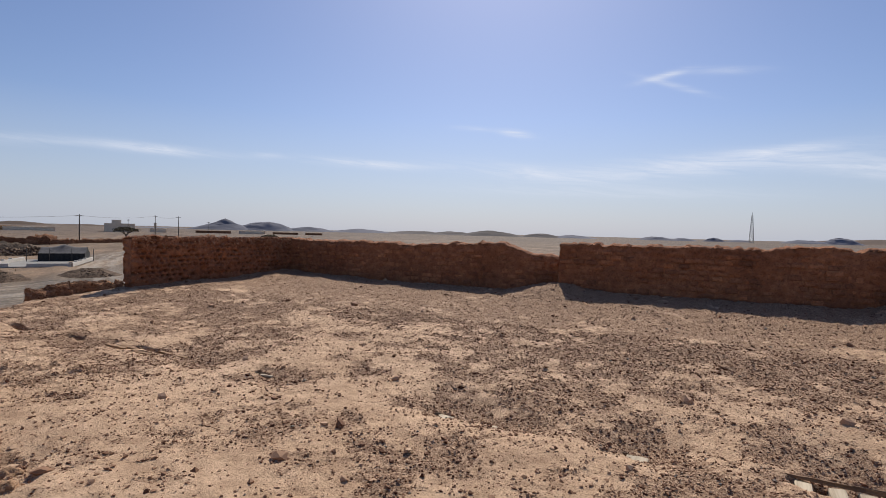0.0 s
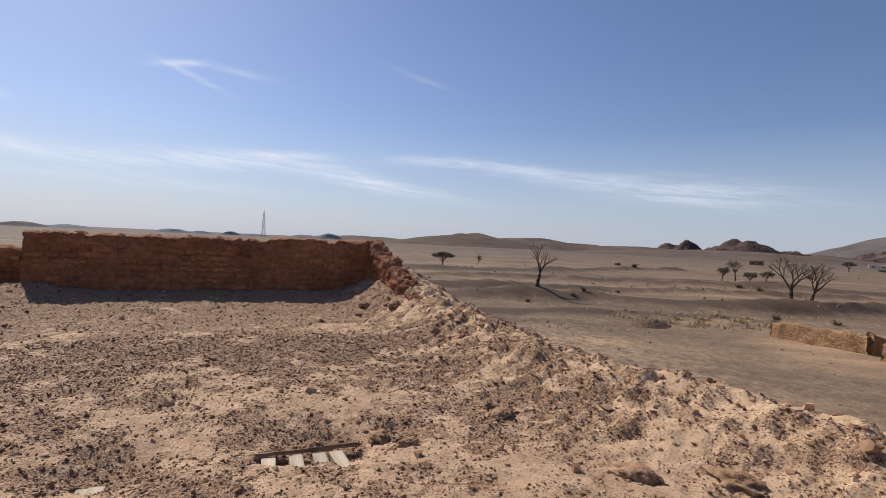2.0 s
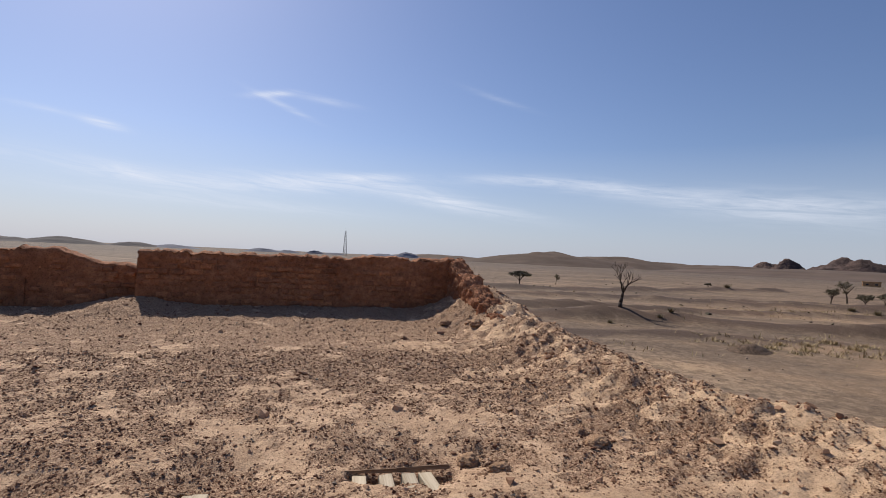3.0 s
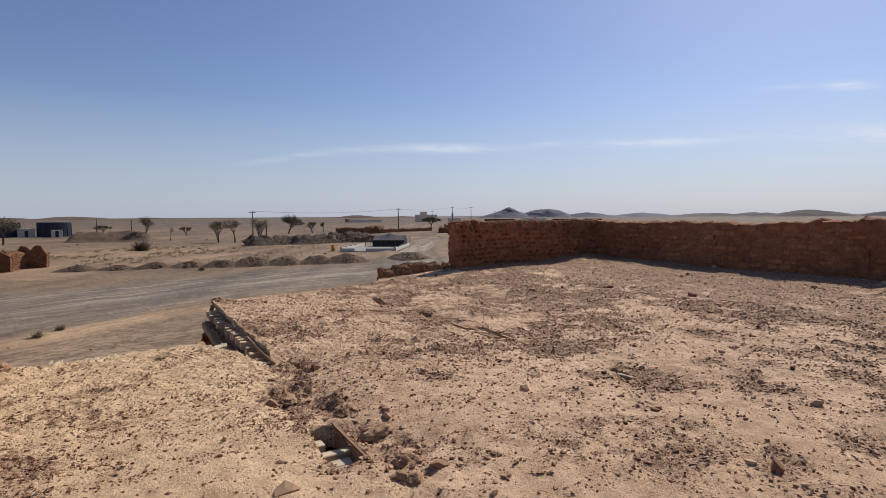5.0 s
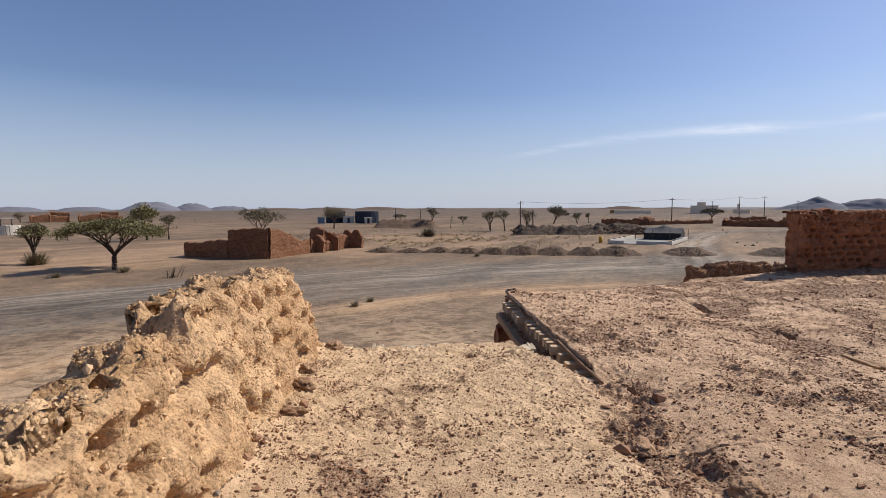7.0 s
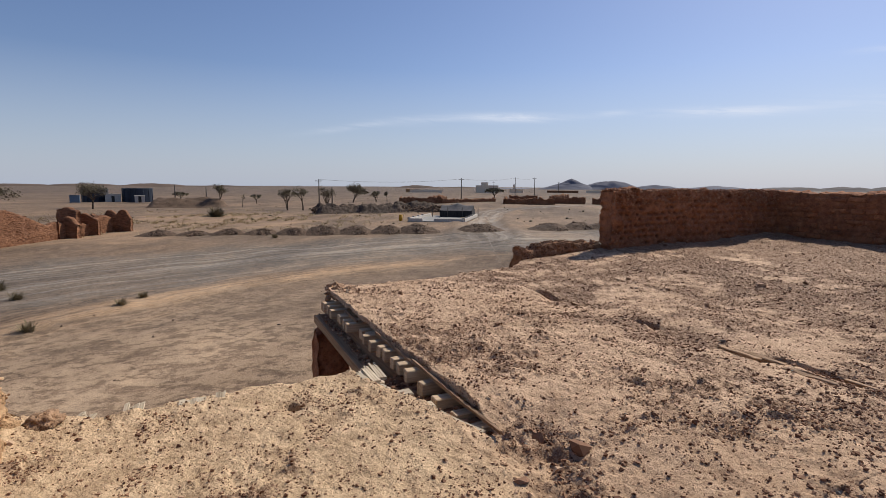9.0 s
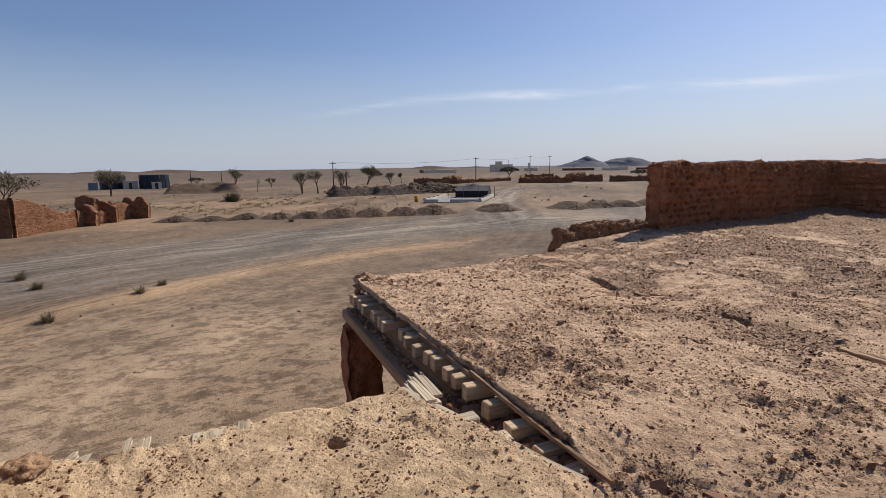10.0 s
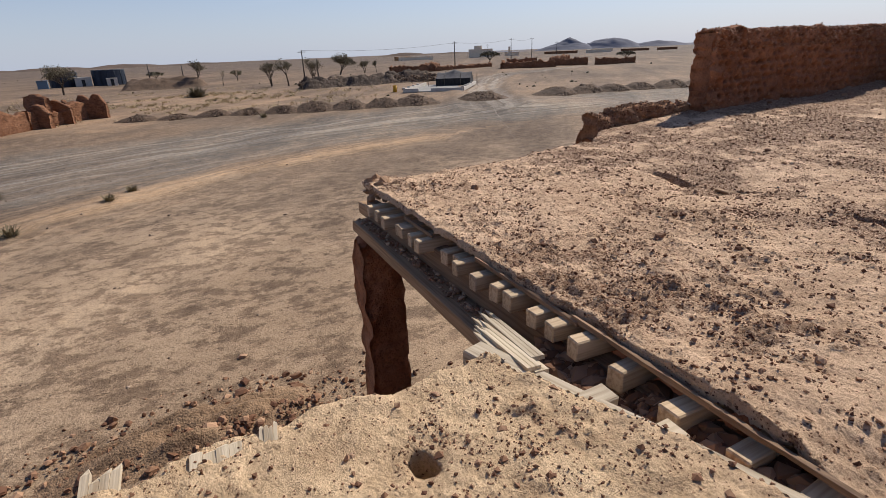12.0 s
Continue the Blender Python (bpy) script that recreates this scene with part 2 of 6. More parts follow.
    c = mixc(n, l, 1.0, c, ramp(n, l, t3.outputs[0], [(0.3, (0.70, 0.69, 0.68)), (0.7, (1.17, 1.17, 1.17))]), "MULTIPLY")
    # pale crust in ragged flecks
    t5 = tex(n, l, "noise", 2.1, (1.0, 0.7, 1.0), 14.0, 0.78)
    c = mixc(n, l, ramp(n, l, t5.outputs[0], [(0.50, (0, 0, 0)), (0.56, (0.42, 0.42, 0.42))]), c, (0.34, 0.245, 0.17))
    fleck = vmath(n, l, "MULTIPLY", ramp(n, l, t5.outputs[0], [(0.455, (0.05, 0.05, 0.05)), (0.515, (0.85, 0.85, 0.85))]), attribute(n, "fleck"))
    c = mixc(n, l, fleck, c, (0.56, 0.395, 0.255))
    # the banks' shaded near slopes, put in as a dark reddish brown
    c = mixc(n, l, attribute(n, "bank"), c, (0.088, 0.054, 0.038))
    # broad darker and paler belts of gravel across the plain
    belt = n.new("ShaderNodeMapping")
    belt.vector_type = "TEXTURE"
    belt.inputs["Rotation"].default_value, belt.inputs["Scale"].default_value = (0, 0, radians(142)), (5.0, 1.0, 1.0)
    l.new(pos, belt.inputs[0])
    band = n.new("ShaderNodeTexNoise")
    band.inputs["Scale"].default_value, band.inputs["Detail"].default_value, band.inputs["Roughness"].default_value = 0.16, 8.0, 0.68
    l.new(belt.outputs[0], band.inputs["Vector"])
    c = mixc(n, l, 1.0, c, ramp(n, l, band.outputs[0], [(0.38, (0.70, 0.68, 0.66)), (0.5, (0.97, 0.97, 0.96)), (0.62, (1.28, 1.24, 1.16))]), "MULTIPLY")
    c = mixc(n, l, 0.8, c, ramp(n, l, t6.outputs[0], [(0.36, (0.55, 0.53, 0.51)), (0.55, (1.12, 1.12, 1.12))]), "MULTIPLY")
    c = mixc(n, l, 0.6, c, ramp(n, l, v.outputs["Color"], [(0.1, (0.4, 0.4, 0.4)), (0.35, (1, 1, 1))]), "MULTIPLY")
    l.new(c, b.inputs["Base Color"])
    bump(n, l, b, [(t3.outputs[0], 0.6, 0.06), (t6.outputs[0], 0.8, 0.03), (v.outputs["Distance"], 0.4, 0.012)])
    return m


def pebble_material(name, stops):
    m, n, l, b = material(name, 0.85)
    geo = n.new("ShaderNodeNewGeometry")
    l.new(ramp(n, l, geo.outputs["Random Per Island"], stops), b.inputs["Base Color"])
    bump(n, l, b, [(tex(n, l, "noise", 120.0).outputs[0], 0.4, 0.004)])
    return m


def wood_material(name, light, dark):
    m, n, l, b = material(name, 0.8)
    info = n.new("ShaderNodeObjectInfo")
    tc = n.new("ShaderNodeTexCoord")
    mp = n.new("ShaderNodeMapping")
    mp.inputs["Scale"].default_value = (2.0, 60.0, 60.0)
    l.new(tc.outputs["Object"], mp.inputs[0])
    t = n.new("ShaderNodeTexNoise")
    t.inputs["Scale"].default_value, t.inputs["Detail"].default_value = 1.0, 6.0
    l.new(mp.outputs[0], t.inputs["Vector"])
    c = ramp(n, l, t.outputs[0], [(0.3, dark), (0.6, light)])
    c = mixc(n, l, 0.5, c, ramp(n, l, info.outputs["Random"], [(0.0, (0.6, 0.58, 0.56)), (1.0, (1.15, 1.12, 1.05))]), "MULTIPLY")
    l.new(c, b.inputs["Base Color"])
    bump(n, l, b, [(t.outputs[0], 0.7, 0.006)])
    return m


def plain(name, colour, rough=0.7, metal=0.0, vary=0.25, scale=3.0):
    m, n, l, b = material(name, rough, metal)
    t = tex(n, l, "noise", scale)
    c = mixc(n, l, 1.0, colour, ramp(n, l, t.outputs[0], [(0.3, (1 - vary,) * 3), (0.7, (1 + vary * 0.4,) * 3)]), "MULTIPLY")
    l.new(c, b.inputs["Base Color"])
    return m


def leaf_material(name, a, c):
    m, n, l, b = material(name, 0.75)
    geo = n.new("ShaderNodeNewGeometry")
    l.new(ramp(n, l, geo.outputs["Random Per Island"], [(0.0, a), (1.0, c)]), b.inputs["Base Color"])
    return m


M_ROOF = roof_material()
M_GROUND = ground_material()
M_WALL = earth("red mud wall", (0.42, 0.182, 0.091), (0.31, 0.127, 0.062), 0.9, 8.0, 45.0, 0.03, 0.55)
M_BRICK = earth("worn mud brick", (0.43, 0.19, 0.097), (0.33, 0.137, 0.068), 0.9, 9.0, 45.0, 0.03, 0.55, None, True)
M_WALL_Y = earth("yellow mud wall", (0.68, 0.46, 0.268), (0.54, 0.34, 0.182), 1.6, 9.0, 55.0, 0.04, 0.45)
M_RUIN = earth("ruined mud brick", (0.31, 0.152, 0.082), (0.22, 0.102, 0.055), 0.3, 3.0, 3.6, 0.16, 0.5, (1, 1, 2.2))
M_RUIN_Y = earth("tan mud brick", (0.46, 0.29, 0.155), (0.36, 0.21, 0.11), 0.8, 5.0, 7.0, 0.10, 0.5, (1, 1, 1.6))
M_HEAP = earth("gravel heap", (0.18, 0.12, 0.08), (0.105, 0.07, 0.048), 0.5, 4.0, 9.0, 0.1, 0.35)
M_DARKROCK = earth("dark rubble", (0.145, 0.105, 0.08), (0.07, 0.052, 0.042), 0.5, 2.0, 2.5, 0.3, 0.35)
# distance haze over the far hills is put into this blue-grey base colour
M_HILL_HAZY = plain("far haze-tinted hill", (0.175, 0.175, 0.205), 0.95, 0, 0.22, 0.012)
M_HILL_BROWN = plain("brown stony hill", (0.130, 0.090, 0.068), 0.95, 0, 0.3, 0.02)
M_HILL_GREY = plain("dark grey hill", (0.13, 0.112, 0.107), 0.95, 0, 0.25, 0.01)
M_HILL_ROCK = earth("dark rocky hill", (0.155, 0.103, 0.09), (0.09, 0.063, 0.058), 0.02, 0.05, 0.06, 8.0, 0.45)
M_PEBBLE = pebble_material("roof pebbles", [(0.0, (0.085, 0.034, 0.018)), (0.45, (0.17, 0.078, 0.042)), (0.8, (0.27, 0.145, 0.082)), (0.93, (0.42, 0.26, 0.155)), (1.0, (0.17, 0.16, 0.14))])
M_CLOD = pebble_material("mud clods", [(0.0, (0.20, 0.10, 0.056)), (0.5, (0.34, 0.195, 0.115)), (1.0, (0.56, 0.375, 0.24))])
M_STONE = pebble_material("field stones", [(0.0, (0.12, 0.085, 0.065)), (1.0, (0.34, 0.245, 0.175))])
M_WOOD = wood_material("weathered timber", (0.47, 0.30, 0.17), (0.27, 0.16, 0.088))
M_JOIST = wood_material("sun-bleached joist", (0.58, 0.43, 0.28), (0.36, 0.24, 0.145))
M_WOOD_DARK = wood_material("brown timber", (0.30, 0.19, 0.115), (0.17, 0.10, 0.06))
M_SPLIT = wood_material("split pale wood", (0.60, 0.50, 0.37), (0.40, 0.31, 0.21))
M_BARK = plain("tree bark", (0.078, 0.055, 0.041), 0.9, 0, 0.4, 8.0)
M_LEAF = leaf_material("acacia leaves", (0.12, 0.108, 0.046), (0.22, 0.19, 0.085))
M_LEAF_GREY = leaf_material("grey-green leaves", (0.105, 0.088, 0.054), (0.195, 0.162, 0.10))
M_GRASS = leaf_material("dry grass blades", (0.30, 0.22, 0.115), (0.48, 0.365, 0.20))
M_SHRUB = leaf_material("dry shrub blades", (0.13, 0.11, 0.06), (0.27, 0.21, 0.12))
M_WHITE = plain("white painted plaster", (0.52, 0.475, 0.42), 0.8, 0, 0.15, 2.0)
M_CREAM = plain("cream plaster", (0.78, 0.64, 0.48), 0.8, 0, 0.12, 1.0)
M_TENT = plain("black woven tent cloth", (0.035, 0.033, 0.034), 0.9, 0, 0.4, 3.0)
M_TENT_GREY = plain("grey tent cloth", (0.13, 0.12, 0.12), 0.9, 0, 0.3, 2.0)
M_CONCRETE = plain("grey concrete", (0.30, 0.285, 0.26), 0.9, 0, 0.2, 1.0)
M_TANK = plain("dark blue coated steel", (0.028, 0.036, 0.055), 0.5, 0.3, 0.3, 0.5)
M_STEEL = plain("galvanised steel", (0.22, 0.22, 0.22), 0.5, 0.6, 0.2, 1.0)
M_BLUE = plain("blue plastic", (0.12, 0.17, 0.23), 0.5, 0, 0.1, 1.0)
M_POLE = plain("grey wood pole", (0.10, 0.085, 0.075), 0.85, 0, 0.3, 2.0)
M_YELLOW = plain("yellow plastic", (0.55, 0.30, 0.03), 0.5, 0, 0.1, 2.0)
M_GLASS_DARK = plain("dark window glass", (0.03, 0.035, 0.04), 0.15, 0, 0.1, 1.0)
M_ROOFCLOD = earth("roof clod", (0.48, 0.31, 0.19), (0.36, 0.22, 0.13), 2.0, 14.0, 70.0, 0.02, 0.5)
M_GRIT_Y = pebble_material("yellow grit", [(0.0, (0.38, 0.22, 0.11)), (1.0, (0.68, 0.47, 0.28))])
M_GRIT_R = pebble_material("red grit", [(0.0, (0.25, 0.11, 0.058)), (1.0, (0.42, 0.215, 0.12))])
M_SCRUB = pebble_material("far scrub", [(0.0, (0.06, 0.052, 0.032)), (0.7, (0.14, 0.11, 0.07)), (1.0, (0.34, 0.25, 0.15))])
M_RUBBLE = earth("brown mud rubble", (0.37, 0.245, 0.15), (0.26, 0.165, 0.10), 1.2, 7.0, 30.0, 0.05, 0.4)
M_CRUMB_DARK = pebble_material("dark mud crumbs", [(0.0, (0.10, 0.042, 0.023)), (0.5, (0.21, 0.105, 0.058)), (1.0, (0.42, 0.25, 0.15))])
M_MOUND = pebble_material("heap stones", [(0.0, (0.065, 0.041, 0.028)), (0.5, (0.155, 0.10, 0.066)), (1.0, (0.33, 0.22, 0.145))])
M_STUB = earth("dusty broken mud", (0.40, 0.21, 0.112), (0.27, 0.13, 0.068), 3.0, 9.0, 40.0, 0.03, 0.5)


# ---- shape helpers ----
def vnoise(p, seed=0):
    """Smooth value noise in -1..1 at the points p (n, 3)."""
    p = np.asarray(p, float)
    i = np.floor(p).astype(np.int64)
    f = p - i
    f = f * f * (3 - 2 * f)
    out = np.zeros(len(p))
    for dx in (0, 1):
        for dy in (0, 1):
            for dz in (0, 1):
                h = (i[:, 0] + dx) * 374761393 + (i[:, 1] + dy) * 668265263 + (i[:, 2] + dz) * 1274126177 + seed * 974634777
                h = (h ^ (h >> 13)) * 1103515245 & 0x7FFFFFFF
                h = (h ^ (h >> 16)) * 668265263 & 0x7FFFFFFF
                w = (f[:, 0] if dx else 1 - f[:, 0]) * (f[:, 1] if dy else 1 - f[:, 1]) * (f[:, 2] if dz else 1 - f[:, 2])
                out += w * (h / 0x3FFFFFFF - 1)
    return out


def fbm(p, octaves=4, seed=0, gain=0.5):
    p = np.asarray(p, float)
    total, amp = np.zeros(len(p)), 1.0
    for k in range(octaves):
        total += amp * vnoise(p * 2.03 ** k + 17.3 * k, seed + k)
        amp *= gain
    return total


def noise2(x, y, scale, octaves=4, seed=0, gain=0.5):
    x, y = np.broadcast_arrays(np.asarray(x, float), np.asarray(y, float))
    return fbm(np.stack([x.ravel() * scale, y.ravel() * scale, np.full(x.size, 0.37)], 1), octaves, seed, gain).reshape(x.shape)


def smooth(v, a, b):
    v = np.clip((np.asarray(v, float) - a) / (b - a), 0, 1)
    return v * v * (3 - 2 * v)


def mesh_of(name, verts, faces, mat, smooth_faces=True, attributes=None):
    me = bpy.data.meshes.new(name)
    verts, faces = np.asarray(verts, np.float32), np.asarray(faces, np.int32)
    k = faces.shape[1]
    me.vertices.add(len(verts))
    me.vertices.foreach_set("co", verts.ravel())
    me.loops.add(faces.size)
    me.loops.foreach_set("vertex_index", faces.ravel())
    me.polygons.add(len(faces))
    me.polygons.foreach_set("loop_start", np.arange(0, faces.size, k, dtype=np.int32))
    me.update(calc_edges=True)
    me.polygons.foreach_set("use_smooth", np.full(len(faces), smooth_faces))
    for key, values in (attributes or {}).items():
        me.attributes.new(key, "FLOAT", "POINT").data.foreach_set("value", np.asarray(values, np.float32).ravel())
    me.materials.append(mat)
    return me


def thing(name, mesh, label, category, group="", kind="", at=None):
    ob = new(name, mesh)
    if at is not None:
        ob.matrix_basis = at
    return tagged(ob, label, category, group, kind)


def empty(name, label, category, at, group="", kind=""):
    ob = new(name)
    ob.empty_display_size = 0.2
    ob.matrix_basis = at
    return tagged(ob, label, category, group, kind)


def part(name, source, mat, parent, label="", local=None):
    """One mesh object under a thing or a part; source is a bmesh or a mesh."""
    if isinstance(source, bmesh.types.BMesh):
        me = bpy.data.meshes.new(name)
        source.to_mesh(me)
        source.free()
        me.materials.append(mat)
    else:
        me = source
    ob = new(name, me)
    ob.parent = parent
    if local is not None:
        ob.matrix_basis = local
    return tagged(ob, label) if label else ob


def box(sx, sy, sz, bevel=0.0, jitter=0.0, seed=0):
    """A box with its foot at z 0, edges rounded and corners a little off."""
    bm = bmesh.new()
    bmesh.ops.create_cube(bm, size=1.0)
    rng = random.Random(seed)
    for v in bm.verts:
        v.co = Vector((v.co.x * sx, v.co.y * sy, (v.co.z + 0.5) * sz))
        v.co += Vector([rng.uniform(-jitter, jitter) for _ in range(3)])
    if bevel:
        bmesh.ops.bevel(bm, geom=list(bm.edges), offset=bevel, segments=2, affect="EDGES", profile=0.6)
    return bm


def tube(bm, a, b, ra, rb, sides=6):
    a, b = Vector(a), Vector(b)
    q = (b - a).to_track_quat("Z", "Y")
    rings = []
    for c, r in ((a, ra), (b, rb)):
        rings.append([bm.verts.new(c + q @ Vector((r * math.cos(2 * math.pi * k / sides), r * math.sin(2 * math.pi * k / sides), 0))) for k in range(sides)])
    for k in range(sides):
        bm.faces.new((rings[0][k], rings[0][(k + 1) % sides], rings[1][(k + 1) % sides], rings[1][k])).smooth = True
    bm.faces.new(rings[1])
    bm.faces.new(rings[0][::-1])


def grid_faces(nu, nv):
    i = np.arange((nu - 1) * (nv - 1))
    a = (i // (nv - 1)) * nv + i % (nv - 1)
    return np.stack([a, a + nv, a + nv + 1, a + 1], 1)


def mud_wall(name, p0, p1, thick, base, top, step, amp, mat, seed=0, lean=0.0, coarse=1.0, rows=0.0, taper=0.0, pock=0.0, cell=(0.16, 0.115), least=0.6):
    """A worn mud wall from p0 to p1 (its middle line): uneven faces, a ragged rounded top, closed ends. top(s) gives the top's height
    s metres along; rows presses rows of hollows into the faces."""
    p0, p1 = np.array(p0, float), np.array(p1, float)
    length = np.linalg.norm(p1 - p0)
    d = (p1 - p0) / length
    nrm = np.array([-d[1], d[0]])
    nu = max(6, int(length / step) + 1)
    nh = max(5, int((top(length / 2) - base) / step) + 1)
    nt = max(4, int(thick / step) + 1)
    # the profile across: up one side, over the top, down the other
    prof = [(0.5, k / nh) for k in range(nh)] + [(0.5 - k / nt, 1.0) for k in range(nt + 1)] + [(-0.5, 1 - k / nh) for k in range(1, nh + 1)]
    prof = np.array(prof)
    s = np.linspace(0, length, nu)
    tops = np.array([top(v) for v in s])
    S, side = np.meshgrid(s, prof[:, 0], indexing="ij")
    up = np.broadcast_to(prof[:, 1], S.shape)
    rag = noise2(s * 1.0, s * 0 + seed, 5.0 * coarse, 4, seed) * amp * 1.3
    z = base + (tops + rag - base)[:, None] * up
    # rounded shoulders
    round_off = np.clip((up - 0.9) / 0.1, 0, 1) * 0.12
    across = side * thick * (1 - round_off) * (1 - taper * up) + lean * (z - base)
    z = z - np.where(up >= 1, np.abs(side) ** 3 * 8 * 0.04, 0)
    x = p0[0] + d[0] * S + nrm[0] * across
    y = p0[1] + d[1] * S + nrm[1] * across
    pts = np.stack([x.ravel(), y.ravel(), z.ravel()], 1)
    push = fbm(pts * 3.2 * coarse, 5, seed + 5, 0.6) * amp + np.minimum(fbm(pts * 9 * coarse, 2, seed + 9), 0.1) * amp * 0.5
    if rows:
        course = np.floor(pts[:, 2] / cell[1] + 0.25 * vnoise(pts * 2.0, seed + 4))
        u = S.ravel() / cell[0] + 0.37 * course + 0.55 * vnoise(pts * 3.0, seed + 6)
        w = pts[:, 2] / cell[1] + 0.25 * vnoise(pts * 2.0, seed + 4)
        kept = vnoise(np.stack([np.floor(u) * 1.7, course * 1.9, np.sign(side).ravel() * 3], 1), seed + 8)
        hollow = np.exp(-(((u % 1 - 0.5) / 0.24) ** 2 + ((w % 1 - 0.5) / 0.22) ** 2))
        push -= rows * hollow * np.clip(least + 1.1 * kept, 0.0, 1.0)
    if pock:
        push += pock * 0.5 * fbm(pts * 11, 3, seed + 31, 0.6) - pock * 1.8 * smooth(vnoise(pts * np.array([5.0, 5.0, 7.0]), seed + 41), 0.30, 0.52) - pock * 0.7 * smooth(vnoise(pts * 12.0, seed + 43), 0.35, 0.55)
    direction = np.stack([nrm[0] * np.sign(side).ravel(), nrm[1] * np.sign(side).ravel(), np.zeros(S.size)], 1)
    direction[(up >= 1).ravel()] *= 0.3
    direction[(up >= 1).ravel(), 2] = 1.0
    pts += direction * push[:, None]
    # ends bulge and wear as well
    for row, sign in ((0, -1), (nu - 1, 1)):
        idx = row * len(prof) + np.arange(len(prof))
        wear = (vnoise(pts[idx] * 6, seed + 20) * amp + 0.0) * sign
        pts[idx, 0] += d[0] * wear
        pts[idx, 1] += d[1] * wear
    faces = grid_faces(nu, len(prof))
    # end caps: strips between the two flanks
    n = len(prof)
    caps = []
    for row in (0, nu - 1):
        o = row * n
        for k in range(n // 2 - 1 + n % 2):
            a, b_, c, e = o + k, o + k + 1, o + n - 2 - k, o + n - 1 - k
            if c > b_:
                caps.append((a, b_, c, e) if row == 0 else (e, c, b_, a))
    faces = np.concatenate([faces[:, ::-1], np.array(caps)])
    return mesh_of(name, pts, faces, mat)


ICO_V, ICO_F = None, None


def ico():
    global ICO_V, ICO_F
    if ICO_V is None:
        bm = bmesh.new()
        bmesh.ops.create_icosphere(bm, subdivisions=1, radius=1.0)
        ICO_V = np.array([v.co[:] for v in bm.verts])
        ICO_F = np.array([[v.index for v in f.verts] for f in bm.faces])
        bm.free()
    return ICO_V, ICO_F


OCT_V = np.array([(1, 0, 0), (0, 1, 0), (-1, 0, 0), (0, -1, 0), (0, 0, 1), (0, 0, -1)], float)
OCT_F = np.array([(0, 1, 4), (1, 2, 4), (2, 3, 4), (3, 0, 4), (1, 0, 5), (2, 1, 5), (3, 2, 5), (0, 3, 5)])


def stones(name, x, y, z, r, mat, seed=0, flat=0.7, rough=0.35, simple=False):
    """Many small lumpy stones in one mesh, each sunk a little."""
    rng = np.random.default_rng(seed)
    v, f = (OCT_V, OCT_F) if simple else ico()
    n, k = len(x), len(v)
    size = np.asarray(r)[:, None] * rng.uniform(0.65, 1.35, (n, 3)) * np.array([1, 1, flat])
    wob = 1 + rng.uniform(-rough, rough, (n, k))
    p = v[None] * wob[:, :, None]
    qd = rng.normal(0, 1, (n, 4))
    qd /= np.linalg.norm(qd, axis=1)[:, None]
    w, qv = qd[:, None, :1], qd[:, None, 1:]
    t = 2 * np.cross(np.broadcast_to(qv, p.shape), p)
    p = (p + w * t + np.cross(np.broadcast_to(qv, p.shape), t)) * size[:, None, :]
    pts = np.stack([p[:, :, 0] + x[:, None], p[:, :, 1] + y[:, None], p[:, :, 2] + (z + 0.2 * np.asarray(r))[:, None]], 2).reshape(-1, 3)
    faces = (f[None] + (np.arange(n) * k)[:, None, None]).reshape(-1, 3)
    return mesh_of(name, pts, faces, mat, False)


# ---- the ground ----
GROUND = -4.0


def line_distance(x, y, pts):
    best = np.full(np.shape(x), 1e9)
    for (ax, ay), (bx, by) in zip(pts, pts[1:]):
        dx, dy = bx - ax, by - ay
        t = np.clip(((x - ax) * dx + (y - ay) * dy) / (dx * dx + dy * dy), 0, 1)
        best = np.minimum(best, np.hypot(x - ax - t * dx, y - ay - t * dy))
    return best


def line_side(x, y, pts):
    """Distance from a line, positive on its left."""
    best, sign = np.full(np.shape(x), 1e9), np.ones(np.shape(x))
    for (ax, ay), (bx, by) in zip(pts, pts[1:]):
        dx, dy = bx - ax, by - ay
        t = np.clip(((x - ax) * dx + (y - ay) * dy) / (dx * dx + dy * dy), 0, 1)
        d = np.hypot(x - ax - t * dx, y - ay - t * dy)
        sign = np.where(d < best, np.sign(dx * (y - ay) - dy * (x - ax)), sign)
        best = np.minimum(best, d)
    return best * sign


BANKS = [([(14, 60), (22, 58.6), (35, 58), (50, 55.5), (66, 53), (82, 46)], 1.7, 1.05), ([(20, 50), (28, 48), (36, 46), (42, 41), (48, 37.5), (58, 34), (74, 29)], 1.9, 1.35),
         ([(25, 100), (39, 98), (80, 106), (122, 117)], 3.4, 1.0), ([(54, 74), (72, 66), (96, 52), (130, 38)], 3.0, 1.0), ([(14, 40), (28, 38), (40, 33)], 1.8, 0.35), ([(30, 80), (60, 78), (100, 70)], 2.4, 0.6)]
ROAD = [(-14, -44), (-30, -21), (-39, -7), (-45, 6), (-48, 22), (-47, 44), (-40, 80)]
SIDE = [(-50, 27), (-71, 38), (-92, 52), (-111, 68), (-120, 95)]
SAND = [(-19, -14), (-26.3, -7), (-30.4, -2.8), (-33, 2), (-35.5, 7), (-37, 14)]


